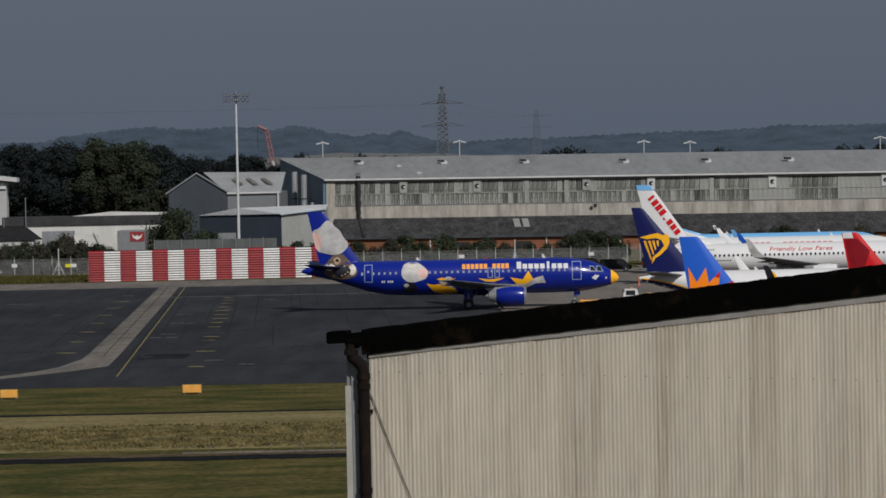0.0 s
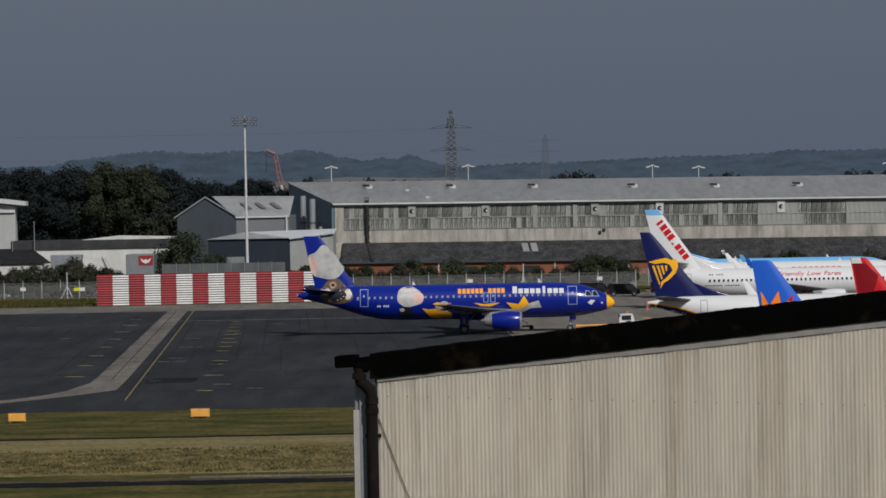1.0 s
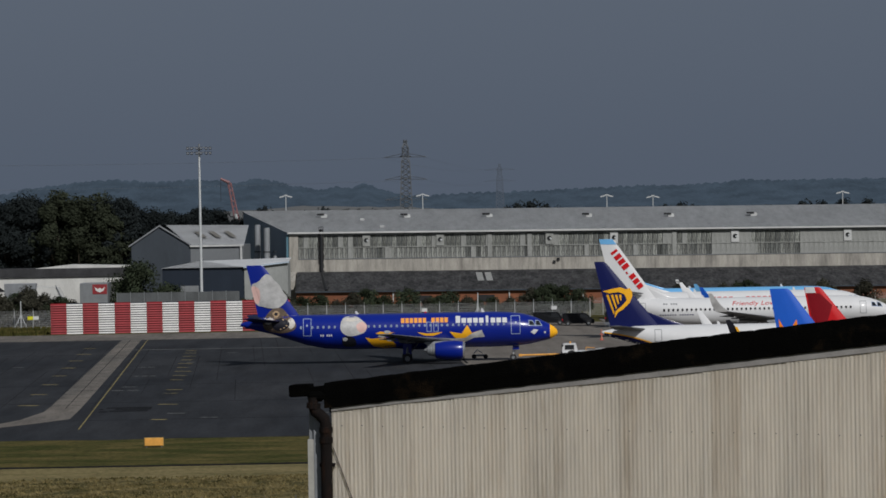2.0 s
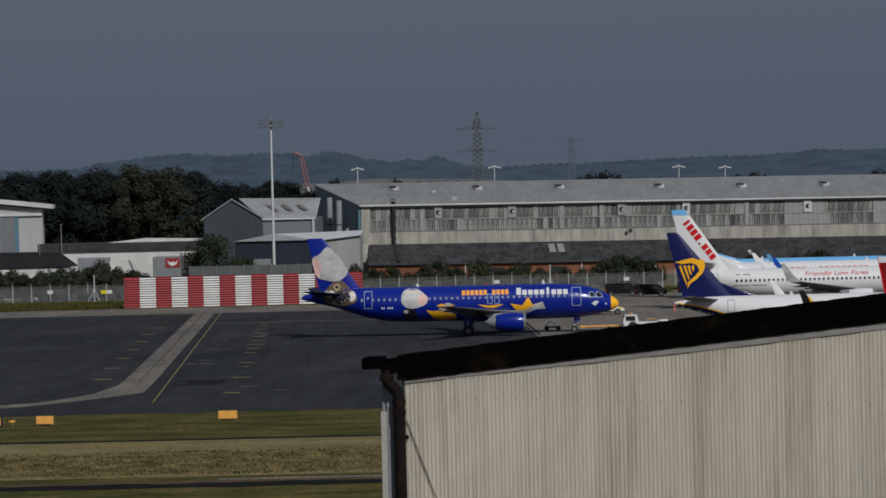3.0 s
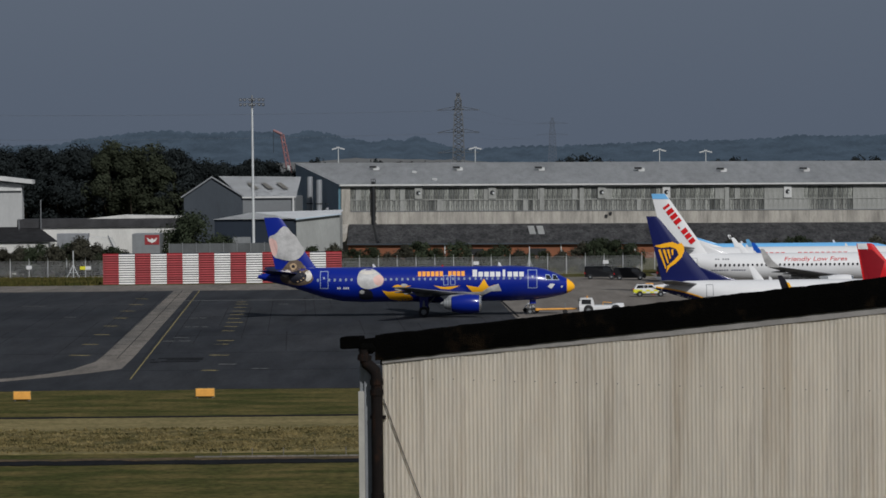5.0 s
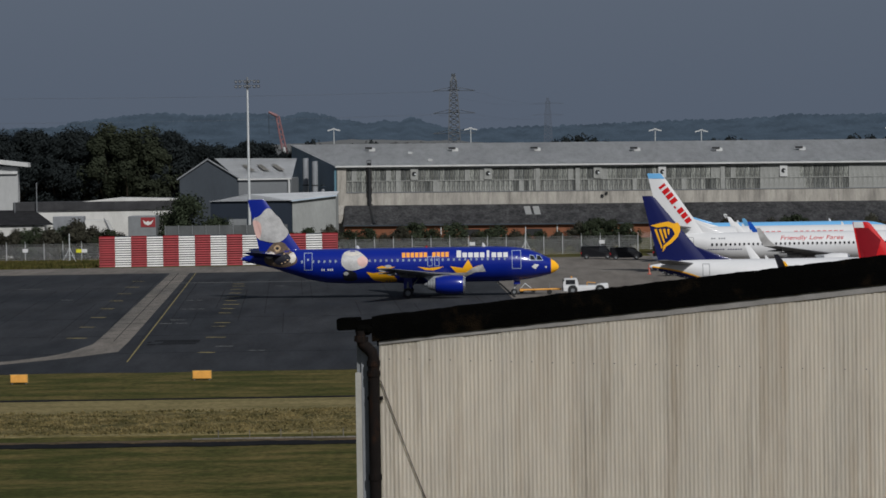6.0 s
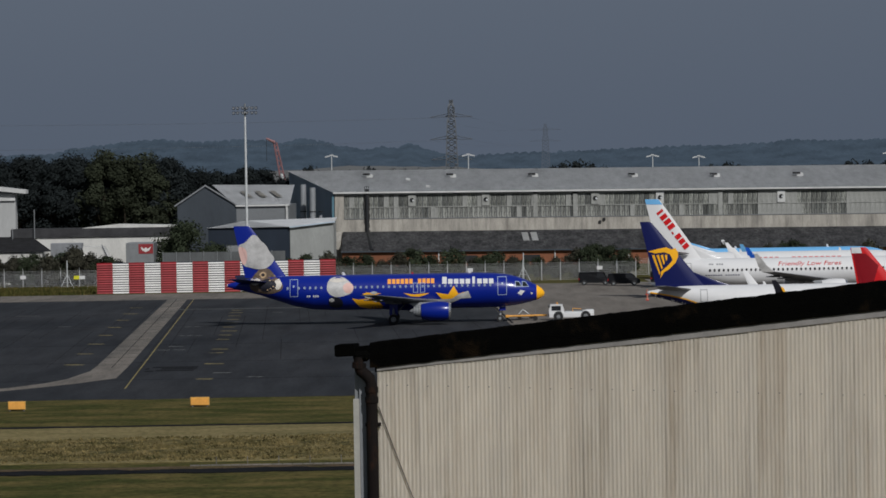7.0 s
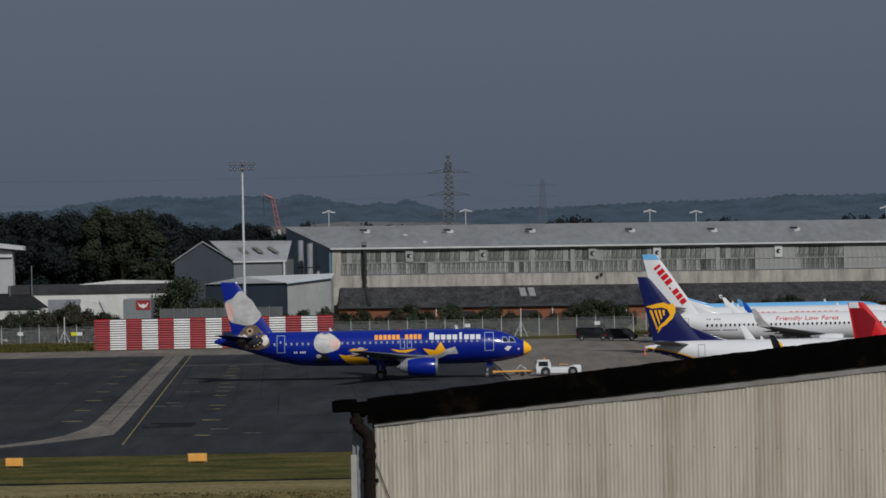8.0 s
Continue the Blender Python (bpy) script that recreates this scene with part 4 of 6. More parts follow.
        # main gear
        leg = part("main_gear_leg", tubes(((main_x, s * 3.3, wz), (main_x, s * 3.75, 0.6), 0.16), ((main_x + 1.4, s * 2.4, wz), (main_x + 0.1, s * 3.7, 1.0), 0.08)), GREY_STEEL, root)
        wheel_part(root, main_x, s * 3.75 - 0.42, 0.6, 0.42)
        wheel_part(root, main_x, s * 3.75 + 0.42, 0.6, 0.42)
        part("gear_door", boxes((main_x - 0.5, main_x + 0.5, s * 3.55 - 0.03, s * 3.55 + 0.03, 1.1, wz - 0.1)), paint, leg)
    part("nose_gear_leg", tubes(((gear_x, 0, zc - 1.5), (gear_x - 0.1, 0, 0.4), 0.1), ((gear_x + 0.8, 0, zc - 1.5), (gear_x, 0, 0.9), 0.06)), STEEL, root)
    part("nose_gear_door", boxes((gear_x - 0.15, gear_x + 0.6, -0.42, -0.38, zc - r - 0.35, zc - r + 0.1)), paint, root)
    for y in (-0.27, 0.27):
        wheel_part(root, gear_x - 0.1, y, 0.38, 0.22)
    # cockpit glazing
    nx, sz = hull.nose, hull.zc
    for x0, x1, z0, z1 in ((2.6, 1.95, 0.42, 0.95), (3.4, 2.75, 0.46, 0.98)):
        pts = [(nx - x0, sz + z0 + 0.02), (nx - x1, sz + z0), (nx - x1 - 0.28, sz + z1 - 0.05), (nx - x0, sz + z1)]
        cx, cz = sum(p[0] for p in pts) / 4, sum(p[1] for p in pts) / 4
        part("window_rim", decal([[(cx + (x - cx) * 1.3, cz + (z - cz) * 1.35) for x, z in pts]], hull.side, 0.2, 0.012), A_WIN, root)
        part("cockpit_window", decal([pts], hull.side, 0.2, 0.03), GLASS, root, "dark cockpit pane with a pale rim")
    # cabin windows share one mesh
    if windows:
        x0, x1, zw, step = windows
        bm = bmesh.new()
        box(bm, -0.13, 0.13, -0.03, 0.03, -0.19, 0.19, bevel=0.07)
        me = bpy.data.meshes.new("window")
        bm.to_mesh(me)
        bm.free()
        me.materials.append(win_mat)
        n = int((x1 - x0) / step)
        for i in range(n + 1):
            x = x0 + step * i
            if any(a < x < b for a, b in gaps):
                continue
            for s in (-1, 1):
                ob = new("window", me)
                ob.parent = root
                ob.location = (x, s * (hull.side(x, zw) + 0.003), zw)
    part("aerial", prism(bmesh.new(), [(8.6, zc + r - 0.02), (9.0, zc + r - 0.02), (8.75, zc + r + 0.42), (8.55, zc + r + 0.42)], -0.03, 0.03), A_WHITE, root)
    part("aerial", prism(bmesh.new(), [(-6.2, zc + r - 0.02), (-5.8, zc + r - 0.02), (-6.05, zc + r + 0.35), (-6.25, zc + r + 0.35)], -0.03, 0.03), A_WHITE, root)
    return root, fin_half


def build_blue_airliner():
    hull = Hull(17.55, -19.7, 3.72, 2.06, 4.75)
    start = pose(2.95, 398.6, 0.03)
    root, half = airliner(start, "deep blue airliner with golden nose, pushed back by a tug", hull, A_BLUE,
                          (-12.75, 4.9, 5.6, -17.0, 1.95, 11.72, 0), A_BLUE, (5.45, 6.6, -2.2, 1.5, 17.0, 1.5), A_GREY, A_BLUE, radome=A_YEL, windows=(-12.6, 12.3, 4.35, 0.66), tail_paint=A_NAVY, gaps=((-8.2, -4.8), (11.8, 13.2), (-12.4, -11.3)), gear_x=12.35, main_x=-0.2)
    s = hull.side
    z = 4.35
    # wordmarks: one plain upright shape for each letter, in the letters' heights
    letters(root, word_bars((-0.93, 4.68), (4.66, 4.68), "CCCCCC CCCC", 0.56, 1.0), s, A_AMBER, "plain amber bar in place of a letter")
    letters(root, word_bars((5.45, 4.6), (11.6, 4.55), "Cxxxxixxx", 0.8, 0.7), s, A_WHITE, "plain white bar in place of a letter")
    letters(root, bars(-10.35, -8.9, 3.27, 3.5, 6, (2,)), s, A_WHITE, "")
    for x0, x1, a, b in ((-12.36, -11.39, 3.34, 5.39), (11.99, 13.09, 3.17, 5.33), (2.1, 2.68, 3.62, 4.78), (2.91, 3.5, 3.62, 4.78)):
        part("door_outline", decal(ring(x0, x1, a, b, 0.07), s, 0.3), A_WIN, root, "pale door outline")
    part("door_glass", decal([rect(-12.0, -11.8, 4.45, 4.7)], s, 0.3), A_WIN, root)
    part("door_glass", decal([rect(12.45, 12.65, 4.4, 4.65)], s, 0.3), A_WIN, root)
    # star and swooshes
    part("star", decal([[(4.75, 3.6), (6.2, 3.35), (6.87, 4.35), (7.4, 3.4), (8.2, 3.65), (7.0, 2.85), (5.5, 2.76), (5.4, 3.2)]], s), A_YEL, root, "golden star point")
    part("star_tail", decal([[(4.9, 2.78), (6.6, 2.8), (7.4, 3.35), (8.55, 3.75), (8.2, 3.2), (8.9, 2.9), (7.7, 2.85), (6.4, 2.25), (3.4, 2.6), (3.3, 2.9)]], s, lift=0.03), A_PALE, root, "pale star ray")
    part("swoosh", decal([[(-5.1, 3.07), (-4.3, 2.92), (-3.55, 2.99), (-2.35, 3.01), (-1.8, 2.51), (-1.3, 1.9), (-2.8, 1.75), (-4.2, 2.02), (-4.1, 2.45)]], s), A_YEL, root, "golden swoosh")
    part("swoosh", decal([[(0.95, 3.6), (2.2, 3.42), (4.05, 3.57), (3.4, 3.3), (2.8, 3.12), (1.8, 3.2)]], s), A_YEL, root, "golden swoosh")
    part("swoosh_tip", decal([[(-3.9, 3.55), (-3.3, 3.75), (-2.6, 3.6), (-1.6, 3.62), (-2.4, 3.4), (-3.2, 3.35)]], s), A_YEL, root, "small golden swoosh")
    for x, z, w in ((-3.1, 3.2, 0.5), (-2.1, 2.75, 0.55), (-2.5, 3.68, 0.4)):
        part("swoosh_spot", decal([blob(x, z, w, 0.17, 18)], s, lift=0.03), A_PALE, root, "small pale patch")
    part("emblem", decal([[(14.3, 3.36), (14.7, 3.7), (15.2, 3.6), (14.76, 3.07)]], s, 0.2), A_WHITE, root)
    part("emblem", decal([blob(16.0, 3.3, 0.13, 0.13, 14)], s, 0.2), A_PALE, root)

    # plain patches, with no drawing in them
    def tail_side(x, z):
        return max(s(x, z), half(x, z) if z > 5.5 else 0.0)
    head = [(-18.5, 9.5), (-17.55, 9.75), (-17.1, 10.35), (-16.6, 10.75), (-16.1, 10.5), (-15.75, 9.95), (-15.15, 9.5), (-14.72, 8.6), (-14.07, 7.9), (-14.5, 7.2), (-15.2, 6.65), (-16.2, 6.6), (-17.1, 6.85), (-17.85, 7.0), (-18.3, 8.3)]
    part("livery_patch", decal([soften(head, 2)], half, 0.5), A_PALE, root, "plain pale grey patch on the fin")
    part("livery_patch", decal([soften([(-18.45, 9.4), (-17.5, 9.1), (-17.35, 8.2), (-17.45, 7.3), (-17.95, 7.1), (-18.25, 8.2)], 2)], half, 0.4, lift=0.03), A_PINK, root, "plain pink patch on the fin")
    low = [(-17.1, 5.2), (-16.5, 6.1), (-15.9, 6.65), (-14.8, 6.75), (-14.2, 5.9), (-13.2, 5.0), (-13.15, 4.2), (-14.2, 3.75), (-15.4, 3.7), (-16.6, 3.95), (-17.1, 4.4)]
    part("livery_patch", decal([soften(low, 2)], tail_side), A_BROWN, root, "plain brown patch at the foot of the fin")
    part("livery_patch", decal([blob(-16.45, 5.2, 0.62, 0.42, 26, ph=0.4)], tail_side, 0.3, lift=0.03), A_CREAM, root, "plain cream patch at the foot of the fin")
    part("livery_patch", decal([blob(-13.75, 4.85, 0.42, 0.62, 26, ph=1.4)], tail_side, 0.3, lift=0.03), A_CREAM, root, "plain cream patch at the foot of the fin")
    part("livery_patch", decal([blob(-15.05, 4.75, 1.05, 0.72, 30, ph=0.9)], tail_side, 0.3, lift=0.045), A_INK, root, "plain near black patch at the foot of the fin")
    part("livery_patch", decal([blob(-15.55, 5.95, 0.42, 0.38, 26, wob=0.02)], tail_side, 0.3, lift=0.045), A_TAN, root, "plain tan patch at the foot of the fin")
    part("livery_patch", decal([blob(-15.55, 5.95, 0.2, 0.18, 20, wob=0.02)], tail_side, 0.3, lift=0.06), A_INK, root)
    for x, z in ((-14.6, 4.35), (-15.0, 4.2), (-14.3, 4.6), (-15.3, 5.1), (-14.7, 5.3)):
        part("livery_spot", decal([blob(x, z, 0.12, 0.07, 12)], tail_side, 0.3, lift=0.06), A_TAN, root)
    snout = [(-8.05, 4.2), (-7.85, 5.25), (-7.2, 5.62), (-6.1, 5.6), (-5.4, 5.1), (-4.85, 4.55), (-5.0, 3.7), (-5.9, 3.4), (-6.6, 3.24), (-7.2, 3.29), (-7.75, 3.63)]
    part("livery_patch", decal([soften(snout, 2)], s), A_PALE, root, "plain pale grey patch")
    part("livery_patch", decal([blob(-5.5, 4.3, 0.62, 0.6, ph=0.2)], s, lift=0.03), A_PINK, root, "plain pink patch")
    part("livery_patch", decal([blob(-6.7, 5.2, 0.95, 0.22, 26, ph=0.2)], s, lift=0.03), A_CREAM, root, "plain cream patch")
    part("livery_patch", decal([soften([(-7.85, 2.65), (-7.72, 3.25), (-6.95, 3.3), (-6.2, 3.0), (-6.1, 2.0), (-7.6, 1.95)], 2)], s), A_INK, root, "plain near black patch")
    part("livery_patch", decal([blob(-7.45, 2.9, 0.3, 0.22, 20)], s, lift=0.03), A_PALE, root)
    part("beacon", tubes(((2, 0, hull.zc + hull.r), (2, 0, hull.zc + hull.r + 0.18), 0.14, 0.05)), A_RED, root)
    MOVES.append((root, [(0.0, pose(3.07, 398.6, 0.03)), (1.0, pose(2.95 - 1.36, 398.6, 0.03)), (2.8, pose(2.95 - 3.76, 398.6, 0.03)), (4.0, pose(2.95 - 5.5, 398.6, 0.03)), (5.2, pose(2.95 - 7.0, 398.6, 0.03)), (6.5, pose(2.95 - 8.92, 398.6, 0.03)), (8.0, pose(2.95 - 10.83, 398.6, 0.03))]))
    return root


build_blue_airliner()

B737 = dict(wing=(5.6, 6.8, -4.3, 1.6, 17.2, 1.75))


def build_navy_tail():
    hull = Hull(20.3, -19.2, 2.4, 1.93, 3.6)
    root, half = airliner(pose(41.4, 383, 0.07), "white airliner with a navy fin bearing a golden mark", hull, A_WHITE, (-12.7, 5.6, 4.2, -18.8, 1.25, 11.62, -8.6), A_NAVY,
                          B737["wing"], A_GREY, A_WHITE, winglet=A_INK, windows=(-12, 13, 2.2, 0.62), win_mat=GLASS, group="parked airliners")
    # plain golden mark: a bowed frame with upright bars
    polys = [[(-19.15, 8.26), (-18.0, 8.55), (-17.12, 8.7), (-16.5, 8.45), (-16.07, 8.6), (-15.8, 8.2), (-15.77, 7.65), (-16.5, 7.5), (-16.61, 7.88), (-17.35, 8.15), (-18.4, 8.03)],
             [(-16.5, 7.5), (-15.77, 7.65), (-16.1, 6.92), (-16.86, 6.19), (-17.4, 5.88), (-17.83, 5.22), (-17.71, 6.0), (-16.96, 6.62), (-16.41, 7.24)]]
    for x0, x1, low in ((-18.73, -17.86, 5.62), (-18.22, -17.6, 6.22), (-17.76, -17.36, 6.75), (-17.28, -17.08, 7.15)):
        polys.append([(x0, 7.83), (x0 + 0.27, 7.88), (x1 + 0.06, low + 0.15), (x1 - 0.06, low)])
    for p in polys:
        part("fin_mark", decal([p], half, 0.5), A_YEL, root, "plain golden shape on the fin")
    letters(root, bars(-8.6, -6.6, 2.75, 2.95, 6, (2,)), hull.side, GREY_STEEL, "")
    part("flag", decal([rect(-5.9, -5.65, 2.75, 2.98)], hull.side), A_RED, root)
    # navy belly under a yellow line that climbs to the tail cone
    xs = [-19.0 + 0.6 * i for i in range(16)]
    low = [(x, hull.at(x)[0] - 0.97 * hull.at(x)[1]) for x in xs]
    top = [(x, hull.at(x)[0] - (0.1 + 0.05 * i) * hull.at(x)[1]) for i, x in enumerate(xs)]
    part("belly_paint", decal([low + top[::-1]], hull.side, lift=0.045), A_NAVY, root, "navy belly")
    part("belly_stripe", decal([top + [(x, z + 0.14) for x, z in top[::-1]]], hull.side, lift=0.065), A_YEL, root, "yellow line over a navy belly")
    part("door_outline", decal(ring(-13.4, -12.6, 2.5, 3.9, 0.06), hull.side, 0.3), GREY_STEEL, root)
    bm = bmesh.new()
    part("winglet_mark", prism(bm, [(-5.5, 3.7), (-5.2, 3.7), (-5.7, 4.6), (-5.95, 4.6)], -17.86, -17.8), A_YEL, root)
    return root


build_navy_tail()


def write(words, x, z, height, surface, material, parent, width):
    """Letters laid on the near side of a hull."""
    cu = bpy.data.curves.new("lettering", "FONT")
    cu.body, cu.size, cu.shear = words, height * 1.35, 0.25
    tmp = bpy.data.objects.new("lettering", cu)
    scene.collection.objects.link(tmp)
    bpy.context.view_layer.update()
    me = bpy.data.meshes.new_from_object(tmp.evaluated_get(bpy.context.evaluated_depsgraph_get()))
    bpy.data.objects.remove(tmp)
    wide = max(v.co.x for v in me.vertices)
    k = width / wide
    for v in me.vertices:
        px, pz = x + v.co.x * k, z + v.co.y
        v.co = Vector((px, -surface(px, pz) - 0.05, pz))
    me.materials.clear()
    me.materials.append(material)
    ob = new("lettering", me)
    ob.parent = parent
    return tagged(ob, f"red lettering reading {words}")


def build_white_airliners():
    hull = Hull(20.3, -19.2, 3.3, 1.95, 4.7)
    root, half = airliner(pose(46.7, 463, 0.07), "white airliner with red lettering and a light blue fin tip", hull, A_WHITE, (-12.3, 5.8, 5.0, -18.2, 1.95, 13.5, -7.6), A_WHITE,
                          B737["wing"], A_GREY, A_WHITE, winglet=A_PALE, windows=(-11.5, 14.5, 3.68, 0.62), win_mat=GLASS, group="parked airliners", stab_rise=1.0)
    part("fin_cap", decal([[(-19.98, 12.8), (-20.13, 13.5), (-18.3, 13.48), (-17.75, 12.75)]], half, 0.5), A_SKY, root, "light blue fin tip")
    # bars down the slope of the fin in place of lettering
    letters(root, word_bars((-18.75, 11.75), (-14.75, 6.45), "iCCC.xxx", 1.0, 0.85), half, A_RED, "plain red bar in place of a letter", 0.5)
    write("Friendly Low Fares", -2.3, 4.2, 0.58, hull.side, A_RED, root, 8.7)
    letters(root, bars(-11.6, -9.6, 4.4, 4.6, 6, (2,)), hull.side, GREY_STEEL, "")
    letters(root, bars(-12.1, -7.4, 2.95, 3.08, 14, (7,)), hull.side, A_NAVY, "")
    part("door_outline", decal(ring(-14.9, -14.0, 3.3, 4.7, 0.06), hull.side, 0.3), GREY_STEEL, root)
    part("door_outline", decal(ring(15.2, 16.1, 2.8, 4.5, 0.06), hull.side, 0.3), GREY_STEEL, root)
    hull2 = Hull(20.3, -19.2, 3.15, 1.95, 4.4)
    root2, half2 = airliner(pose(49.2, 505, 0.07), "white airliner behind another, with red lettering along the roof", hull2, A_WHITE, (-12.4, 4.9, 4.9, -18.4, 1.5, 11.6, -8.0), A_WHITE,
                            B737["wing"], A_GREY, A_WHITE, winglet=A_MID, windows=(-11.5, 14.5, 3.9, 0.62), win_mat=GLASS, group="parked airliners")
    letters(root2, bars(-4.5, 9.0, 3.98, 4.3, 16, (5, 6)), hull2.side, A_RED, "plain red bar in place of a letter")
    hull3 = Hull(20.3, -19.2, 2.75, 1.95, 4.0)
    airliner(pose(51.9, 546, 0.07), "light blue airliner parked behind white ones", hull3, A_SKY, (-12.4, 4.9, 4.4, -18.4, 1.5, 10.9, -8.0), A_SKY,
             B737["wing"], A_GREY, A_SKY, winglet=A_SKY, windows=(-11.5, 14.5, 3.4, 0.62), win_mat=GLASS, group="parked airliners")
    # red fin above the near roof
    hull4 = Hull(17, -18, 2.15, 1.75, 3.3)
    root4, half4 = airliner(pose(59.6, 350, 0.07), "airliner with a bright red fin and pale tip", hull4, A_WHITE, (-12.2, 5.2, 3.4, -16.7, 1.7, 9.1, -9.0), A_RED,
                            (5.6, 6.0, -3.0, 1.5, 15.0, 0.6), A_GREY, A_WHITE, windows=(-10, 11, 2.6, 0.66), win_mat=GLASS, group="parked airliners")
    part("fin_cap", decal([[(-18.25, 8.5), (-18.3, 9.1), (-17.35, 9.1), (-17.2, 8.5)]], half4, 0.5), A_WHITE, root4, "pale corner of the fin")
    part("fin_shade", decal([[(-18.1, 8.45), (-16.8, 8.45), (-15.5, 7.2), (-16.0, 5.6), (-16.8, 4.4), (-17.3, 4.2)]], half4, 0.5), A_DKRED, root4, "dark red field on the fin")


build_white_airliners()


def build_sun_tail():
    hull = Hull(16.5, -18, 2.15, 1.75, 3.3)
    x0 = 40.85
    start = pose(x0, 315, 0.07)
    root, half = airliner(start, "airliner with a mid blue fin and an orange sunburst, taxiing", hull, A_WHITE, (-12.5, 5.4, 3.6, -17.1, 1.8, 9.84, 0), A_MID,
                          (5.6, 6.0, -3.0, 1.5, 15.0, 0.6), A_GREY, A_MID, windows=(-10, 11, 2.6, 0.66), win_mat=GLASS)
    rays = [[(-17.9, 4.6), (-18.1, 7.0), (-17.3, 5.6), (-16.45, 6.95), (-16.2, 5.5), (-15.1, 6.6), (-15.3, 5.2), (-13.8, 5.65), (-14.6, 4.5)]]
    part("sunburst", decal(rays, half, 0.5), A_ORANGE, root, "plain orange rays on the fin")
    for tip in ([(-15.65, 6.05), (-15.1, 6.6), (-15.2, 5.95)], [(-14.6, 5.42), (-13.8, 5.65), (-14.15, 5.15)]):
        part("ray_tip", decal([tip], half, 0.5, lift=0.03), A_RED, root, "red tip of a ray")
    return root, x0


SUN_TAIL, SUN_X0 = build_sun_tail()
MOVES.append((SUN_TAIL, [(t, pose(SUN_X0 + 5.96 * t, 315, 0.07)) for t in (0.0, 2.0, 4.0, 6.0, 8.0)]))

# ---- markings and verges on the airfield ----


def band(name, x0, x1, y0, y1, z, material, label, kind="structure"):
    return tagged(link(name, boxes((x0, x1, y0, y1, -0.3, z)), material), label, kind=kind)


band("grass_verge", -300, 300, 208, 238, 0.05, DRY, "straw coloured dry grass verge")
sheet("drain", ragged(-70, 40, 237.7, 0.3, 3.0) + ragged(-70, 40, 238.9, 0.5, 4.0)[::-1], -0.3, 0.075, DARK_LINE, "narrow dark drain beside the grass")
sheet("road", ragged(-70, 40, 200.1, 0.7, 5.0, 0.8) + ragged(-70, 40, 202.5, 1.1, 6.0, 0.8)[::-1], -0.3, 0.06, DARK_LINE, "narrow dark perimeter road")
sheet("green_strip", ragged(-70, 40, 203.4, 0.5, 7.0) + ragged(-70, 40, 206.5, 0.8, 8.0)[::-1], -0.3, 0.055, GRASS, "green strip beside the perimeter road")

sheet("soil_edge", ragged(-70, 40, 202.9, 0.9, 15.0, 0.8) + ragged(-70, 40, 204.1, 0.7, 16.0, 0.8)[::-1], -0.3, 0.058, SOIL, "bare brown soil edge above the perimeter road")

MARKS = thing("line_markings", pose(0, 0, 0), "worn yellow and white painted lines on asphalt", "markings", kind="structure")


def stripe(a, b, w, material, z=0.036):
    a, b = Vector((*a, 0)), Vector((*b, 0))
    s = (b - a).normalized().cross(Vector((0, 0, 1))) * w / 2
    return part("line", slab(bmesh.new(), [(p.x, p.y) for p in (a - s, b - s, b + s, a + s)], 0.0, z), material, MARKS)


stripe((-37.45, 492), (-27.4, 282), 0.12, PAINT_Y)
stripe((-36.45, 451.5), (-7.17, 451.17), 0.9, PAINT_W)
stripe((4.7, 470), (7.0, 392), 0.3, DARK_LINE, 0.075)
rng_m = random.Random(8)
# two ranks of short yellow marks, one each side of the yellow line
for y in (294, 318, 338, 345, 366, 376, 386, 396, 407, 417, 428, 438, 446):
    x = -22.3 - 0.0445 * (y - 294)
    stripe((x, y), (x + rng_m.uniform(1.2, 1.8), y - 0.5), 0.75, PAINT_Y)
for i in range(8):
    y = 320 + 20 * i
    x = -36.7 - 0.0505 * (y - 320)
    stripe((x, y), (x + rng_m.uniform(1.5, 1.9), y - 0.5), 0.75, PAINT_Y)
# faded remains of older marks
for x, y, w in ((-30.4, 376, 0.6), (-29.5, 376, 0.6), (-28.5, 376, 0.6), (-31.4, 398, 0.7), (-30.3, 398, 0.7), (-30.1, 345, 1.2), (-28.5, 345, 1.2), (-29.6, 352, 1.6), (-18.0, 296, 0.5), (-17.2, 295.8, 0.5), (-23.2, 437, 1.3), (-56.5, 438, 3.2), (-21.5, 303, 1.6), (-7.6, 300, 1.2), (-24.3, 338, 0.8), (-47.0, 404, 1.4), (-26.6, 410, 1.0)):
    stripe((x, y), (x + w, y - 0.3), 0.6, PAINT_W)
for x0, x1, y in ((-28.3, -27.9, 309.9), (-27.8, -23.6, 312.0), (-26.8, -23.5, 309.6), (-27.1, -23.6, 306.8), (-28.0, -27.2, 306.0)):
    band("tar_patch", x0, x1, y, y + 1.9, 0.034, DARK_LINE, "dark tar patch in the asphalt")
JOINTS = thing("tar_joints", pose(0, 0, 0), "dark tar joints and tyre marks across the asphalt", "joints", kind="structure")
rng_j = random.Random(11)
for i in range(62):
    x = -95 + i * 2.15 + rng_j.uniform(-0.7, 0.7)
    y0 = 300 + rng_j.uniform(0, 130)
    y1 = min(486, y0 + rng_j.uniform(20, 150))
    k = -0.048
    part("joint", slab(bmesh.new(), [(x + k * (y0 - 380), y0), (x + 0.05 + k * (y0 - 380), y0), (x + 0.08 + k * (y1 - 380), y1), (x + k * (y1 - 380), y1)], 0.0, 0.033), DARK_LINE, JOINTS)
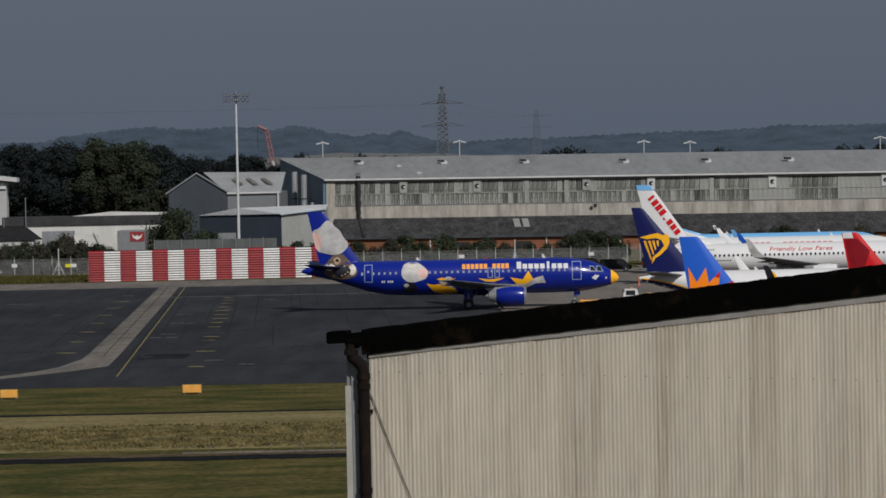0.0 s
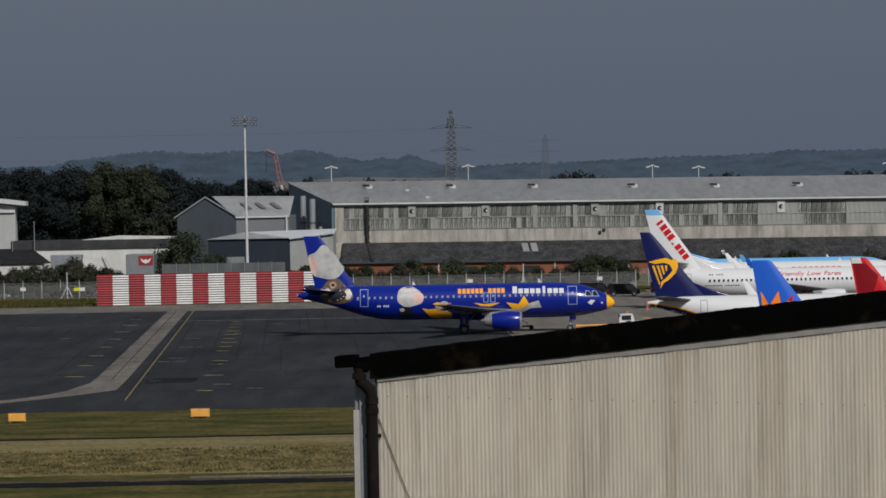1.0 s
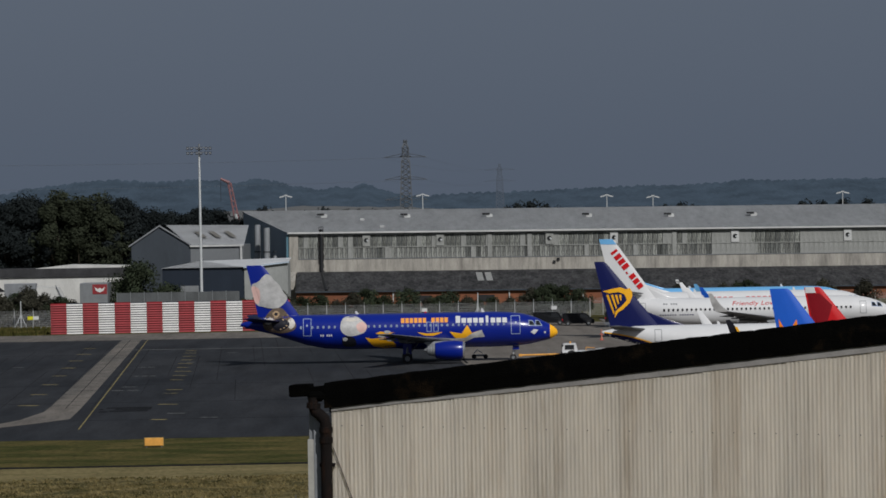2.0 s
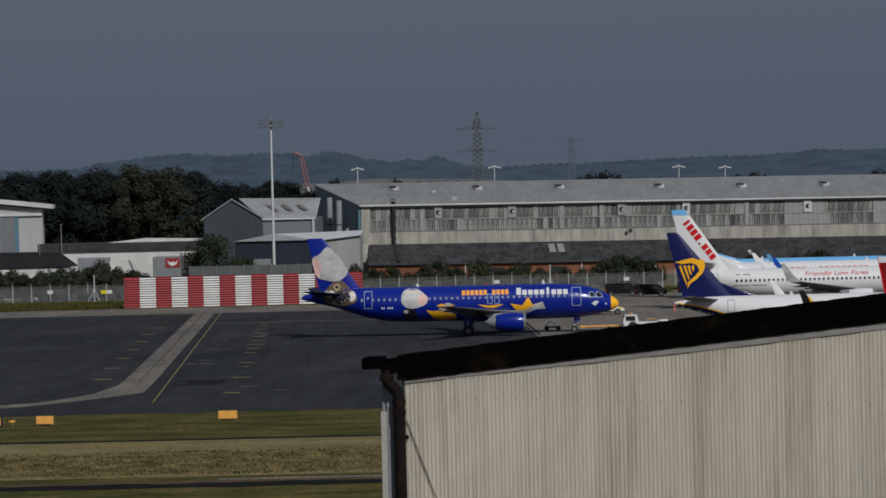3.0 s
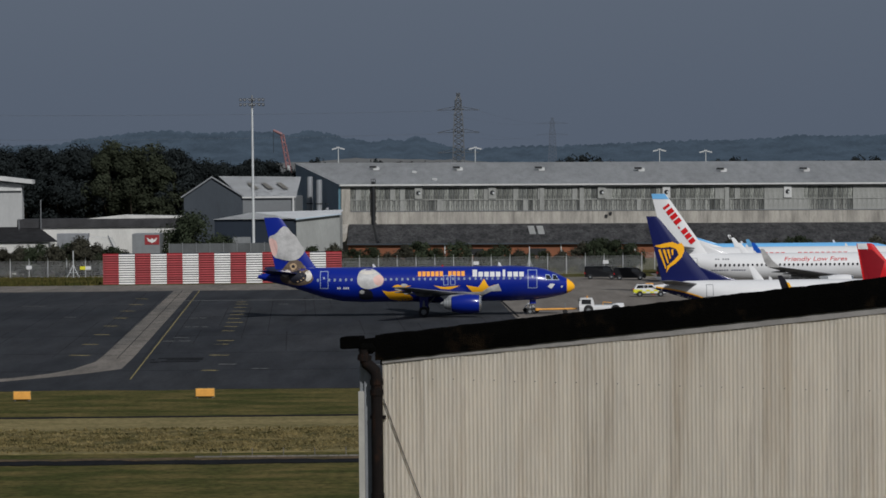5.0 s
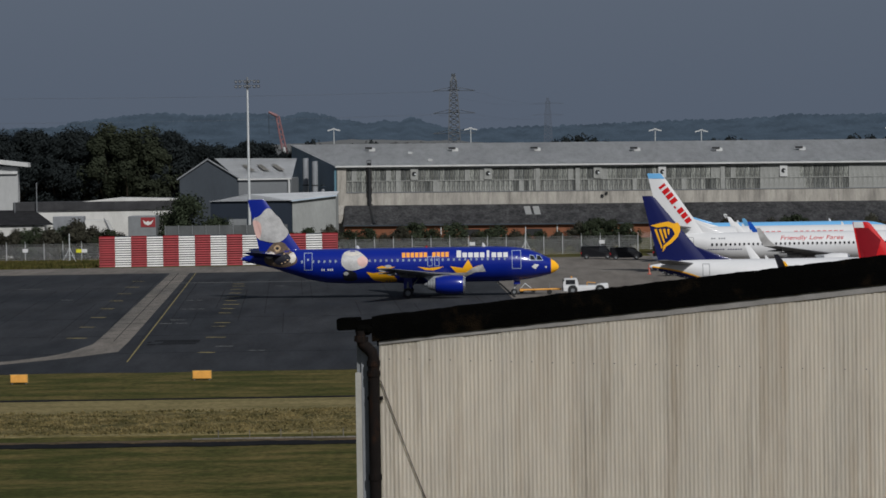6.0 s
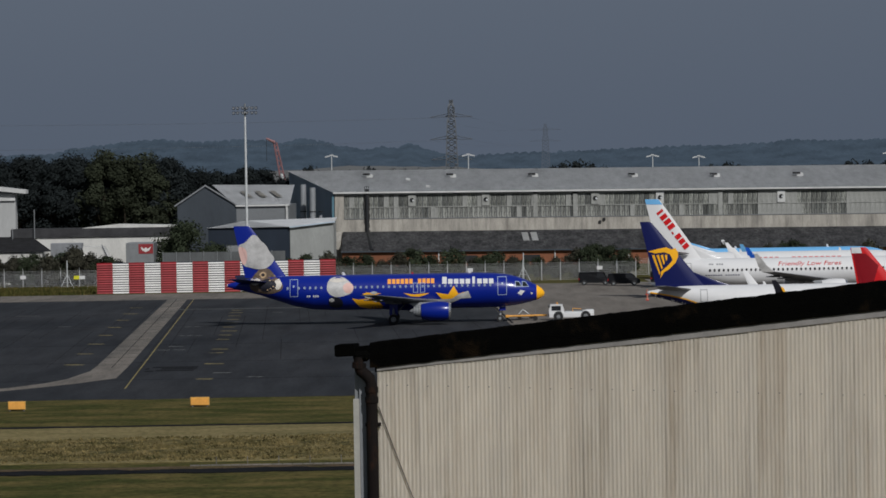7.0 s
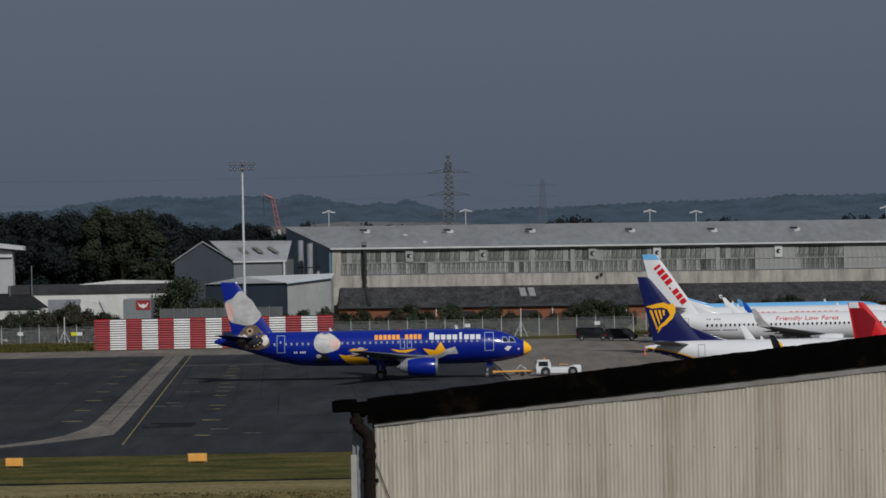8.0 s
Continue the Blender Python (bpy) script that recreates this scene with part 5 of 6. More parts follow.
for y in (294, 322, 356, 401, 437):
    part("joint", slab(bmesh.new(), [(-110, y), (6, y), (6, y + 0.35), (-110, y + 0.35)], 0.0, 0.0325), DARK_LINE, JOINTS)
# slab joints of the pale strip
SLABS = thing("slab_joints", pose(0, 0, 0), "dark joints between concrete slabs of the strip", "joints", kind="structure")
for i in range(22):
    y = 318 * (1.021 ** i)
    f = (y - 312) / 181
    xl, xr = -33.2 - 8.0 * f, -30.2 - 8.25 * f
    part("joint", slab(bmesh.new(), [(xl, y), (xr, y), (xr, y + 0.22), (xl, y + 0.22)], 0.0, 0.054), DARK_LINE, SLABS)
part("joint", slab(bmesh.new(), [(-31.65, 313), (-31.57, 313), (-39.75, 489), (-39.85, 489)], 0.0, 0.0545), DARK_LINE, SLABS)


def tuft_field(name, label, x0, x1, y0, y1, n, h, material, seed, wide=0.5):
    """Tufts of grass blades: three crossed blades each."""
    r = random.Random(seed)
    verts, faces = [], []
    for _ in range(n):
        x, y = r.uniform(x0, x1), r.uniform(y0, y1)
        if noise.noise(Vector((x * 0.08, y * 0.25, seed))) < r.uniform(-0.5, 0.3):
            continue
        for k in range(3):
            a = r.uniform(0, math.pi)
            hh, ww = h * r.uniform(0.5, 1.2), wide * r.uniform(0.5, 1)
            dx, dy = math.cos(a) * ww / 2, math.sin(a) * ww / 2
            i = len(verts)
            ox, oy = r.uniform(-0.3, 0.3), r.uniform(-0.3, 0.3)
            verts += [(x - dx + ox, y - dy + oy, 0), (x + dx + ox, y + dy + oy, 0), (x + r.uniform(-0.15, 0.15) + ox, y + oy, hh)]
            faces.append((i, i + 1, i + 2))
    me = bpy.data.meshes.new(name)
    me.from_pydata(verts, [], faces)
    me.materials.append(material)
    return tagged(new(name, me), label, "grass", kind="stuff")


sheet("rough_strip", ragged(-70, 40, 210, 1.2, 11.0) + ragged(-70, 40, 226, 2.0, 12.0)[::-1], -0.3, 0.06, SEED, "rough brown strip of longer grass")
tuft_field("tall_grass", "tall seeding brown grass on the verge", -60, 20, 209.5, 226.5, 9000, 0.12, DRY, 3, 0.3)
tuft_field("brown_tufts", "brown rough tufts along the verge", -60, 20, 208.5, 227.5, 8500, 0.2, SEED, 5, 0.35)
tuft_field("bank_grass", "olive grass before the perimeter fence", -110, -55, 515, 548, 6000, 0.5, GRASS, 7)

# pale kerb stones along the perimeter road
KERB = thing("kerb", pose(0, 0, 0), "row of pale kerb stones beside the perimeter road", "kerb", kind="structure")
for i in range(34):
    x = -16 + i * 0.62
    part("stone", boxes((x, x + 0.59, 204.2, 204.5, 0, 0.13), bevel=0.02), CONC_STRIP, KERB)
stakes = thing("stake_row", pose(0, 0, 0), "row of thin stakes beside the perimeter road", "stakes")
for i in range(16):
    x = -14.5 + i * 1.9
    part("stake", tubes(((x, 205.6, 0), (x, 205.6, 0.5), 0.03)), CONC_STRIP, stakes)

# ---- yellow boards at the taxiway edge ----


def board(x, y, w, label):
    b = thing("taxiway_sign", pose(x, y, 0.0), label, "sign", "taxiway signs")
    part("panel", boxes((-w / 2, w / 2, -0.12, 0.12, 0.12, 0.72), bevel=0.03), SIGN_Y, b)
    part("rim", boxes((-w / 2 - 0.04, w / 2 + 0.04, -0.05, 0.05, 0.08, 0.76)), PAINT_Y, b)
    for s in (-0.4, 0.4):
        part("leg", boxes((s * w - 0.04, s * w + 0.04, -0.04, 0.04, -0.02, 0.14)), GREY_STEEL, b)
    return b


board(-19.4, 258.5, 1.42, "weathered yellow taxiway sign board on short legs")
board(-33.2, 257.0, 1.3, "weathered yellow taxiway sign board on short legs")
nb = board(-36.5, 256.0, 0.6, "narrow yellow taxiway sign with a dark edge")
part("dark_edge", boxes((0.1, 0.32, -0.14, -0.11, 0.12, 0.8)), DARK, nb)
mk = thing("edge_light", pose(-35.6, 256.4, 0), "small yellow taxiway edge light", "light")
part("stem", tubes(((0, 0, -0.02), (0, 0, 0.35), 0.05)), PAINT_Y, mk)
part("head", tubes(((0, 0, 0.35), (0, 0, 0.52), 0.12, 0.08), ((-0.25, 0, 0.42), (0.25, 0, 0.42), 0.06)), SIGN_Y, mk)

# ---- perimeter fence ----


def fence_run(x0, x1, y, label):
    f = thing("perimeter_fence", pose(0, y, 0), label, "fence")
    n = round((x1 - x0) / 3.05)
    bm = tubes(((0, 0, 0), (0, 0, 2.9), 0.07), ((0, 0, 2.9), (0, -0.35, 3.3), 0.05), seg=6)
    me = bpy.data.meshes.new("post")
    bm.to_mesh(me)
    bm.free()
    me.materials.append(STEEL)
    for i in range(n + 1):
        ob = new("post", me)
        ob.parent = f
        ob.location = (x0 + i * 3.05, 0, 0)
    verts, faces = [], []

    def wire(ax, az, bx, bz, r):
        i = len(verts)
        nx, nz = (r, 0) if abs(bx - ax) < 0.01 else (0, r)
        verts.extend([(ax - nx, 0, az - nz), (bx - nx, 0, bz - nz), (bx + nx, 0, bz + nz), (ax + nx, 0, az + nz)])
        faces.append((i, i + 1, i + 2, i + 3))
    for k in range(int((x1 - x0) / 0.16)):
        wire(x0 + k * 0.16, 0.05, x0 + k * 0.16, 2.45, 0.011)
    for z in (0.1, 0.4, 0.7, 1.0, 1.3, 1.6, 1.9, 2.2, 2.45, 2.65, 2.85):
        wire(x0, z, x1, z, 0.012)
    m2 = bpy.data.meshes.new("mesh_wire")
    m2.from_pydata(verts, [], faces)
    m2.materials.append(STEEL)
    w = new("mesh_wire", m2)
    w.parent = f
    tagged(w, kind="stuff")
    return f


fence_run(-100, -48, 549, "galvanised mesh perimeter fence with cranked posts")
fence_run(-22, 30, 549, "galvanised mesh perimeter fence with cranked posts")
fence_run(30, 110, 568, "galvanised mesh perimeter fence with cranked posts")
pal = thing("palisade", pose(-46.5, 546, 0), "grey sheet palisade behind the barrier", "fence")
for i in range(9):
    part("panel", boxes((i * 2.2, i * 2.2 + 2.12, 0, 0.08, 0, 5.6)), CLAD_MID, pal)
    part("post", boxes((i * 2.2 - 0.06, i * 2.2 + 0.02, -0.06, 0.1, 0, 5.75)), GREY_STEEL, pal)
for x, z, m_ in ((-69.5, 1.9, A_WHITE), (-60.8, 1.75, LIME), (-59.9, 1.75, A_WHITE), (24, 1.9, A_WHITE), (3, 1.9, A_WHITE)):
    sg = thing("notice", pose(x, 548.9, z), "small plain notice plate on the fence", "notice")
    part("plate", boxes((-0.45, 0.45, -0.05, -0.01, -0.28, 0.28)), m_, sg)
for x in (-62.0, 11.6):
    tp = thing("camera_tripod", pose(x, 546, 0), "pale lattice tripod mast beside the fence", "mast")
    for dx, dy in ((-1.1, -0.5), (1.1, -0.5), (0, 1)):
        part("leg", tubes(((dx, dy, 0), (0, 0, 2.4), 0.05)), PALE_STEEL, tp)
    part("pole", tubes(((0, 0, 0), (0, 0, 4.6), 0.08)), PALE_STEEL, tp)
    part("brace", tubes(((-0.6, -0.27, 1.1), (0.6, -0.27, 1.1), 0.04)), PALE_STEEL, tp)

# ---- floodlight mast, street lamps, pylons, crane ----


def build_mast():
    m_ = thing("floodlight_mast", pose(-33.7, 560, 0), "tall pale steel mast with a crown of floodlights", "light mast")
    part("pole", tubes(((0, 0, 0), (0, 0, 28.6), 0.27, 0.15), seg=12), PALE_STEEL, m_, smooth=True)
    part("ring", tubes(((-1.6, 0, 28.3), (1.6, 0, 28.3), 0.06), ((-1.6, 0, 29.1), (1.6, 0, 29.1), 0.06), ((0, -1, 28.7), (0, 1, 28.7), 0.05), ((0, 0, 28.5), (0, 0, 29.7), 0.14)), GREY_STEEL, m_)
    for x in (-1.85, -1.2, -0.32, 0.32, 1.2, 1.85):
        for z in (28.15, 28.95):
            fl = part("floodlight", boxes((x - 0.22, x + 0.22, -0.55, -0.15, z - 0.24, z + 0.26), bevel=0.05), CLAD_NAVY, m_)
            part("lens", boxes((x - 0.17, x + 0.17, -0.6, -0.555, z - 0.15, z + 0.18)), CHROME, fl)


build_mast()


def street_lamp(x, y, h):
    l_ = thing("street_lamp", pose(x, y, 0), "twin-arm street lamp with white heads", "street lamp", "street lamps behind the hangar")
    part("pole", tubes(((0, 0, 0), (0, 0, h), 0.16, 0.1)), PALE_STEEL, l_)
    part("cap", boxes((-0.35, 0.35, -0.2, 0.2, h + 0.1, h + 0.4)), LAMP_W, l_)
    for s in (-1, 1):
        part("head", prism(bmesh.new(), [(s * 0.35, h - 0.05), (s * 1.5, h - 0.3), (s * 1.5, h - 0.02), (s * 0.35, h + 0.25)], -0.3, 0.3), LAMP_W, l_)


for x, h in ((-27.9, 22.2), (4.4, 21.9), (47.9, 21.0), (58.8, 20.6), (103.7, 20.8)):
    street_lamp(x, 800, h)


def pylon(x, y, h, label, arms, k=1.0, steel=PYLON):
    p = thing("electricity_pylon", pose(x, y, 0), label, "pylon")

    def half(z):
        if z < h * 0.84:
            return (3.5 - 1.75 * z / (h * 0.84)) * k
        return (1.3 if z < h * 0.95 else 0.6) * k
    rows = []
    n = 21
    zs = [h * (1 - (1 - i / n) ** 1.15) for i in range(n + 1)]
    for a, b in zip(zs, zs[1:]):
        wa, wb = half(a), max(0.05, half(b))
        for sx, sy in ((-1, -1), (1, -1), (1, 1), (-1, 1)):
            rows.append(((sx * wa, sy * wa, a), (sx * wb, sy * wb, b), 0.32))
        for s in (-1, 1):
            rows += [((-wa, s * wa, a), (wb, s * wb, b), 0.2), ((wa, s * wa, a), (-wb, s * wb, b), 0.2), ((s * wa, -wa, a), (s * wb, wb, b), 0.12), ((-wa, s * wa, a), (wa, s * wa, a), 0.13)]
    part("lattice", tubes(*rows, seg=4), steel, p)
    for z, w in arms:
        hw = half(z)
        part("crossarm", tubes(((-w, 0, z - 0.4), (-hw, 0, z + 1.2), 0.12), ((-w, 0, z - 0.4), (-hw, 0, z - 0.3), 0.12), ((w, 0, z - 0.4), (hw, 0, z + 1.2), 0.12), ((w, 0, z - 0.4), (hw, 0, z - 0.3), 0.12), ((-2.6 * k, 0, z), (2.6 * k, 0, z), 0.3), seg=4), steel, p)
    return p


pylon(1.0, 1540, 51.4, "lattice steel electricity pylon in grey paled for haze", ((44.0, 9.6), (33.8, 9.6), (24.6, 9.6)))
pylon(85.0, 3000, 61, "far lattice pylon glowing in a haze colour", ((56, 14), (46, 14)), 1.3, PYLON_FAR)
wires = thing("power_lines", pose(0, 0, 0), "thin sagging power lines between pylons", "cables")
for z in (43.4, 33.0):
    for s in (-8.9, 8.9):
        bm = bmesh.new()
        for xa, ya, za, xb, yb, zb in ((s + 0.4, 1540, z, 85 + s * 1.4, 3000, z + 13), (s + 0.4, 1540, z, -420 + s, 1300, z + 3)):
            prev = None
            for i in range(13):
                f = i / 12
                q = Vector((xa + (xb - xa) * f, ya + (yb - ya) * f, za + (zb - za) * f - 14 * f * (1 - f)))
                if prev:
                    tube(bm, prev, q, 0.022, seg=4)
                prev = q
        part("cable", bm, PYLON, wires)


def build_crane():
    c = thing("mobile_crane", pose(-58.5, 1200, 0), "red telescopic crane jib with a bent head", "crane")
    part("body", boxes((-3, 3, -2, 2, 0.5, 4)), CRANE, c)
    part("wheel", tubes(((-2, -2.2, 0.8), (-2, 2.2, 0.8), 0.8), ((2, -2.2, 0.8), (2, 2.2, 0.8), 0.8), seg=12), BLACK, c)
    a, b, d = Vector((1.6, 0, 4)), Vector((-3.2, 0, 29.8)), Vector((-6.3, 0, 31.3))
    side = Vector((0.95, 0, 0.18))
    rows = [(a - side, b - side * 0.5, 0.3), (a + side, b + side * 0.5, 0.3)]
    n = 14
    for i in range(n):
        p, q = a.lerp(b, i / n), a.lerp(b, (i + 1) / n)
        k = -1 if i % 2 else 1
        rows.append((p + side * k * (1 - 0.5 * i / n), q - side * k * (1 - 0.5 * i / n), 0.2))
    part("boom", tubes(*rows, seg=6), CRANE, c, "lattice crane jib")
    for f in (0.5,):
        part("boom_panel", tubes((a.lerp(b, f) + Vector((0, -0.6, 0)), a.lerp(b, f + 0.07) + Vector((0, -0.6, 0)), 0.55), seg=6), PALE_STEEL, c)
    part("head", tubes((b, d, 0.55, 0.4), seg=8), CRANE, c)
    part("hook_line", tubes((d, d + Vector((0, 0, -8)), 0.08)), DARK, c)


build_crane()

# ---- trees ----


def tree_mesh(seed, h, r, base, n, leaf):
    """A crown of leaf clumps on limbs: shells of small blades round many centres."""
    rg = random.Random(seed)
    verts, faces = [], []
    centres = []
    for _ in range(44):
        f = rg.random()
        z = base + (h - base) * (0.08 + 0.86 * f)
        rr = r * math.sqrt(max(0.05, 1 - (2 * f - 0.85) ** 2)) * rg.uniform(0.35, 0.95)
        a = rg.uniform(0, math.tau)
        centres.append((Vector((rr * math.cos(a), rr * math.sin(a), z)), r * rg.uniform(0.2, 0.42)))
    for i in range(n):
        c, cr = centres[i % len(centres)]
        d = Vector((rg.gauss(0, 1), rg.gauss(0, 1), rg.gauss(0, 0.8))).normalized()
        p = c + d * cr * rg.uniform(0.6, 1.08)
        u = Vector((rg.gauss(0, 1), rg.gauss(0, 1), rg.gauss(0, 1))).normalized()
        w = (d + 0.6 * u).normalized()
        e1 = w.orthogonal().normalized() * leaf * rg.uniform(0.6, 1.3)
        e2 = w.cross(e1).normalized() * leaf * rg.uniform(0.5, 1.1)
        k = len(verts)
        verts += [p - e1, p + e2 * 0.6, p + e1, p - e2 * 0.7]
        faces.append((k, k + 1, k + 2, k + 3))
    me = bpy.data.meshes.new("crown")
    me.from_pydata([tuple(v) for v in verts], [], faces)
    limbs = []
    for c, _ in centres[:12]:
        limbs.append(((0, 0, base * 0.6 + (c.z - base) * 0.3), tuple(c), 0.02 * h * 0.5, 0.03))
    return me, limbs


def tree(m, seed, h, r, base, n, leaf, material, label, name="tree", group=""):
    t = thing(name, m, label, name, group)
    me, limbs = tree_mesh(seed, h, r, base, n, leaf)
    me.materials.append(material)
    ob = new("crown", me)
    ob.parent = t
    part("trunk", tubes(((0, 0, -0.2), (0, 0, h * 0.7), 0.022 * h, 0.006 * h), *limbs, seg=6), BARK, t)
    return t


rt = random.Random(21)
KINDS = [tree(pose((-90, -81, -66, -98)[i], 735, 0), 40 + i, 22.5, 6.0, 3.5, 13500, 0.34, (LEAF, LEAF, LEAF_B, LEAF)[i], ("dark green broadleaf tree in a dense wood", "dark green broadleaf tree in a dense wood", "olive green broad tree in a dense wood", "dark conifer-like tree in a dense wood")[i], group="trees of the wood") for i in range(4)]
for i in range(63):
    row = i % 3
    x = -114 + 80 * ((i // 3) / 20.0) + rt.uniform(-2, 2)
    s = rt.uniform(0.92, 1.03) * (0.975 if x < -56 else 0.84 if x < -40 else 0.76)
    k = 2 if (-74 < x < -60 and row == 0) else rt.choice((0, 1, 3))
    copy_thing(KINDS[k], pose(x, 690 + 22 * row + rt.uniform(-4, 4), 0, 0, 0, rt.uniform(0, 360)) @ Matrix.Diagonal((s * rt.uniform(0.9, 1.2), s * 1.1, s * rt.uniform(0.95, 1.04), 1)))
# low tree tops beyond the hangar roof
SMALL = [tree(pose(-20 + 8 * i, 860, 0), 60 + i, 19.6, 4.2, 4, 2200, 0.4, (LEAF, LEAF_C)[i % 2], ("dark tree top beyond the hangar", "russet tree top beyond the hangar")[i % 2], group="trees beyond the hangar") for i in range(2)]
for x, s, k in ((-26, 0.99, 0), (-31, 0.97, 0), (-36, 1.07, 0), (-18, 1.02, 1), (-15, 1.05, 1), (-12, 1.03, 1), (-8, 1.0, 0), (-4, 0.99, 0), (26, 1.02, 0), (29, 1.07, 0), (32.5, 1.09, 0), (36, 1.05, 0), (39, 1.0, 0), (66, 1.0, 0), (70, 1.03, 0), (73, 0.99, 0), (92, 0.97, 0), (102, 1.03, 0), (107, 1.02, 0), (112, 1.05, 0), (118, 1.04, 0)):
    copy_thing(SMALL[k], pose(x, 862 + rt.uniform(-5, 5), 0, 0, 0, rt.uniform(0, 360)) @ Matrix.Diagonal((1.2, 1, s * 0.955, 1)))

# shrubs by the fence
BUSH = [tree(pose(x, 566, 0), 80 + i, h, r, 0.2, 9000 if i == 2 else 4200, 0.26 if i == 2 else 0.2, m_, lab, "shrub", "shrubs by the fence") for i, (x, h, r, m_, lab) in enumerate(((-6.6, 5.2, 2.4, LEAF_D, "dull green rounded shrub behind the fence"), (-60, 5.0, 2.6, LEAF_C, "straggly brownish shrub behind the fence"), (-44.2, 9.6, 6.0, LEAF_D, "large dark green bushy shrub beside the buildings")))]
for x, s, k in ((-14.5, 0.75, 0), (-11.5, 0.6, 1), (-17.5, 0.7, 0), (0.3, 0.9, 0), (3.5, 0.6, 1), (7.3, 0.8, 0), (12, 0.55, 0), (17, 0.6, 1), (24.0, 0.95, 0), (26.5, 0.9, 0), (29, 0.8, 0), (40, 0.8, 1), (62, 0.8, 1), (-75, 0.8, 1), (-71.5, 0.75, 0), (-66.5, 0.9, 1), (-63, 1.1, 1), (-57.5, 0.85, 0), (-80, 0.9, 1), (-24, 0.8, 0), (-27, 0.7, 0), (-33, 0.65, 0), (-83, 1.0, 0), (-77.5, 0.9, 1), (-73, 0.85, 1), (-69, 0.95, 0), (-64.6, 0.95, 0), (-61.5, 0.8, 1), (-55.5, 0.7, 1), (-86, 1.0, 1), (-20, 0.85, 1), (-9, 0.8, 1), (-3.5, 0.7, 0), (5.5, 0.7, 0), (10, 0.65, 1), (14.5, 0.6, 0), (20.5, 0.8, 1), (22.5, 0.9, 0), (46, 0.9, 1), (52, 0.85, 1), (57, 0.95, 0), (70, 0.9, 1), (76, 0.9, 1)):
    copy_thing(BUSH[k], pose(x, 560 + rt.uniform(-4, 8), 0, 0, 0, rt.uniform(0, 360)) @ Matrix.Diagonal((s * 1.2, s, s * 1.12, 1)))
copy_thing(BUSH[2], pose(-48.2, 569, 0, 0, 0, 200) @ Matrix.Diagonal((0.75, 0.7, 0.72, 1)))
copy_thing(BUSH[2], pose(-39.8, 572, 0, 0, 0, 70) @ Matrix.Diagonal((0.7, 0.7, 0.62, 1)))

# ---- far hills ----


def ridge(name, y, profile, bump, grain, material, label, seed):
    """A wooded ridge: an outline of a few heights, broken by tree crowns."""
    verts, faces = [], []
    x0, x1 = profile[0][0], profile[-1][0]
    n = int((x1 - x0) / grain)
    for i in range(n + 1):
        x = x0 + (x1 - x0) * i / n
        for a, b in zip(profile, profile[1:]):
            if a[0] <= x <= b[0]:
                f = (x - a[0]) / (b[0] - a[0])
                f = f * f * (3 - 2 * f)
                z = a[1] + (b[1] - a[1]) * f
        top = z + bump * (noise.noise(Vector((x * 0.05, seed, 0))) * 0.4 + 0.9 * abs(noise.noise(Vector((x * 0.11, seed, 2)))) ** 0.6 + 0.4 * noise.noise(Vector((x * 0.45, seed, 4))) - 0.35)
        for k, (dy, fz) in enumerate(((-300, 0.0), (-160, 0.42), (-60, 0.78), (0, 1.0), (120, 0.9))):
            verts.append((x, y + dy, (top if k >= 2 else z) * fz))
    for i in range(n):
        for k in range(4):
            a = i * 5 + k
            faces.append((a, a + 5, a + 6, a + 1))
    me = bpy.data.meshes.new(name)
    me.from_pydata(verts, [], faces)
    me.materials.append(material)
    return tagged(new(name, me), label, kind="structure")


ridge("backdrop_hills", 3500, ((-2600, 40), (-485, 45), (-410, 46), (-388, 52), (-310, 59), (-252, 56), (-217, 58.5), (-170, 54), (-153, 59), (-136, 55), (-112, 49), (-84, 46.5), (-53, 47), (-44, 51.5), (-36, 49.5), (-22, 43.5), (9, 37.5), (67, 38.5), (131, 40.5), (236, 43.5), (329, 44.5), (352, 47.5), (430, 47), (2600, 52)), 4.2, 1.6, FAR_HILL, "wooded hills with grey blue haze put in their glow", 3.0)
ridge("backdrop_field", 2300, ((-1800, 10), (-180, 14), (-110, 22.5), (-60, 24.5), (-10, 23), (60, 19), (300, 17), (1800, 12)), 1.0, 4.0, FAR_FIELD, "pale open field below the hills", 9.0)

# ---- vehicles ----


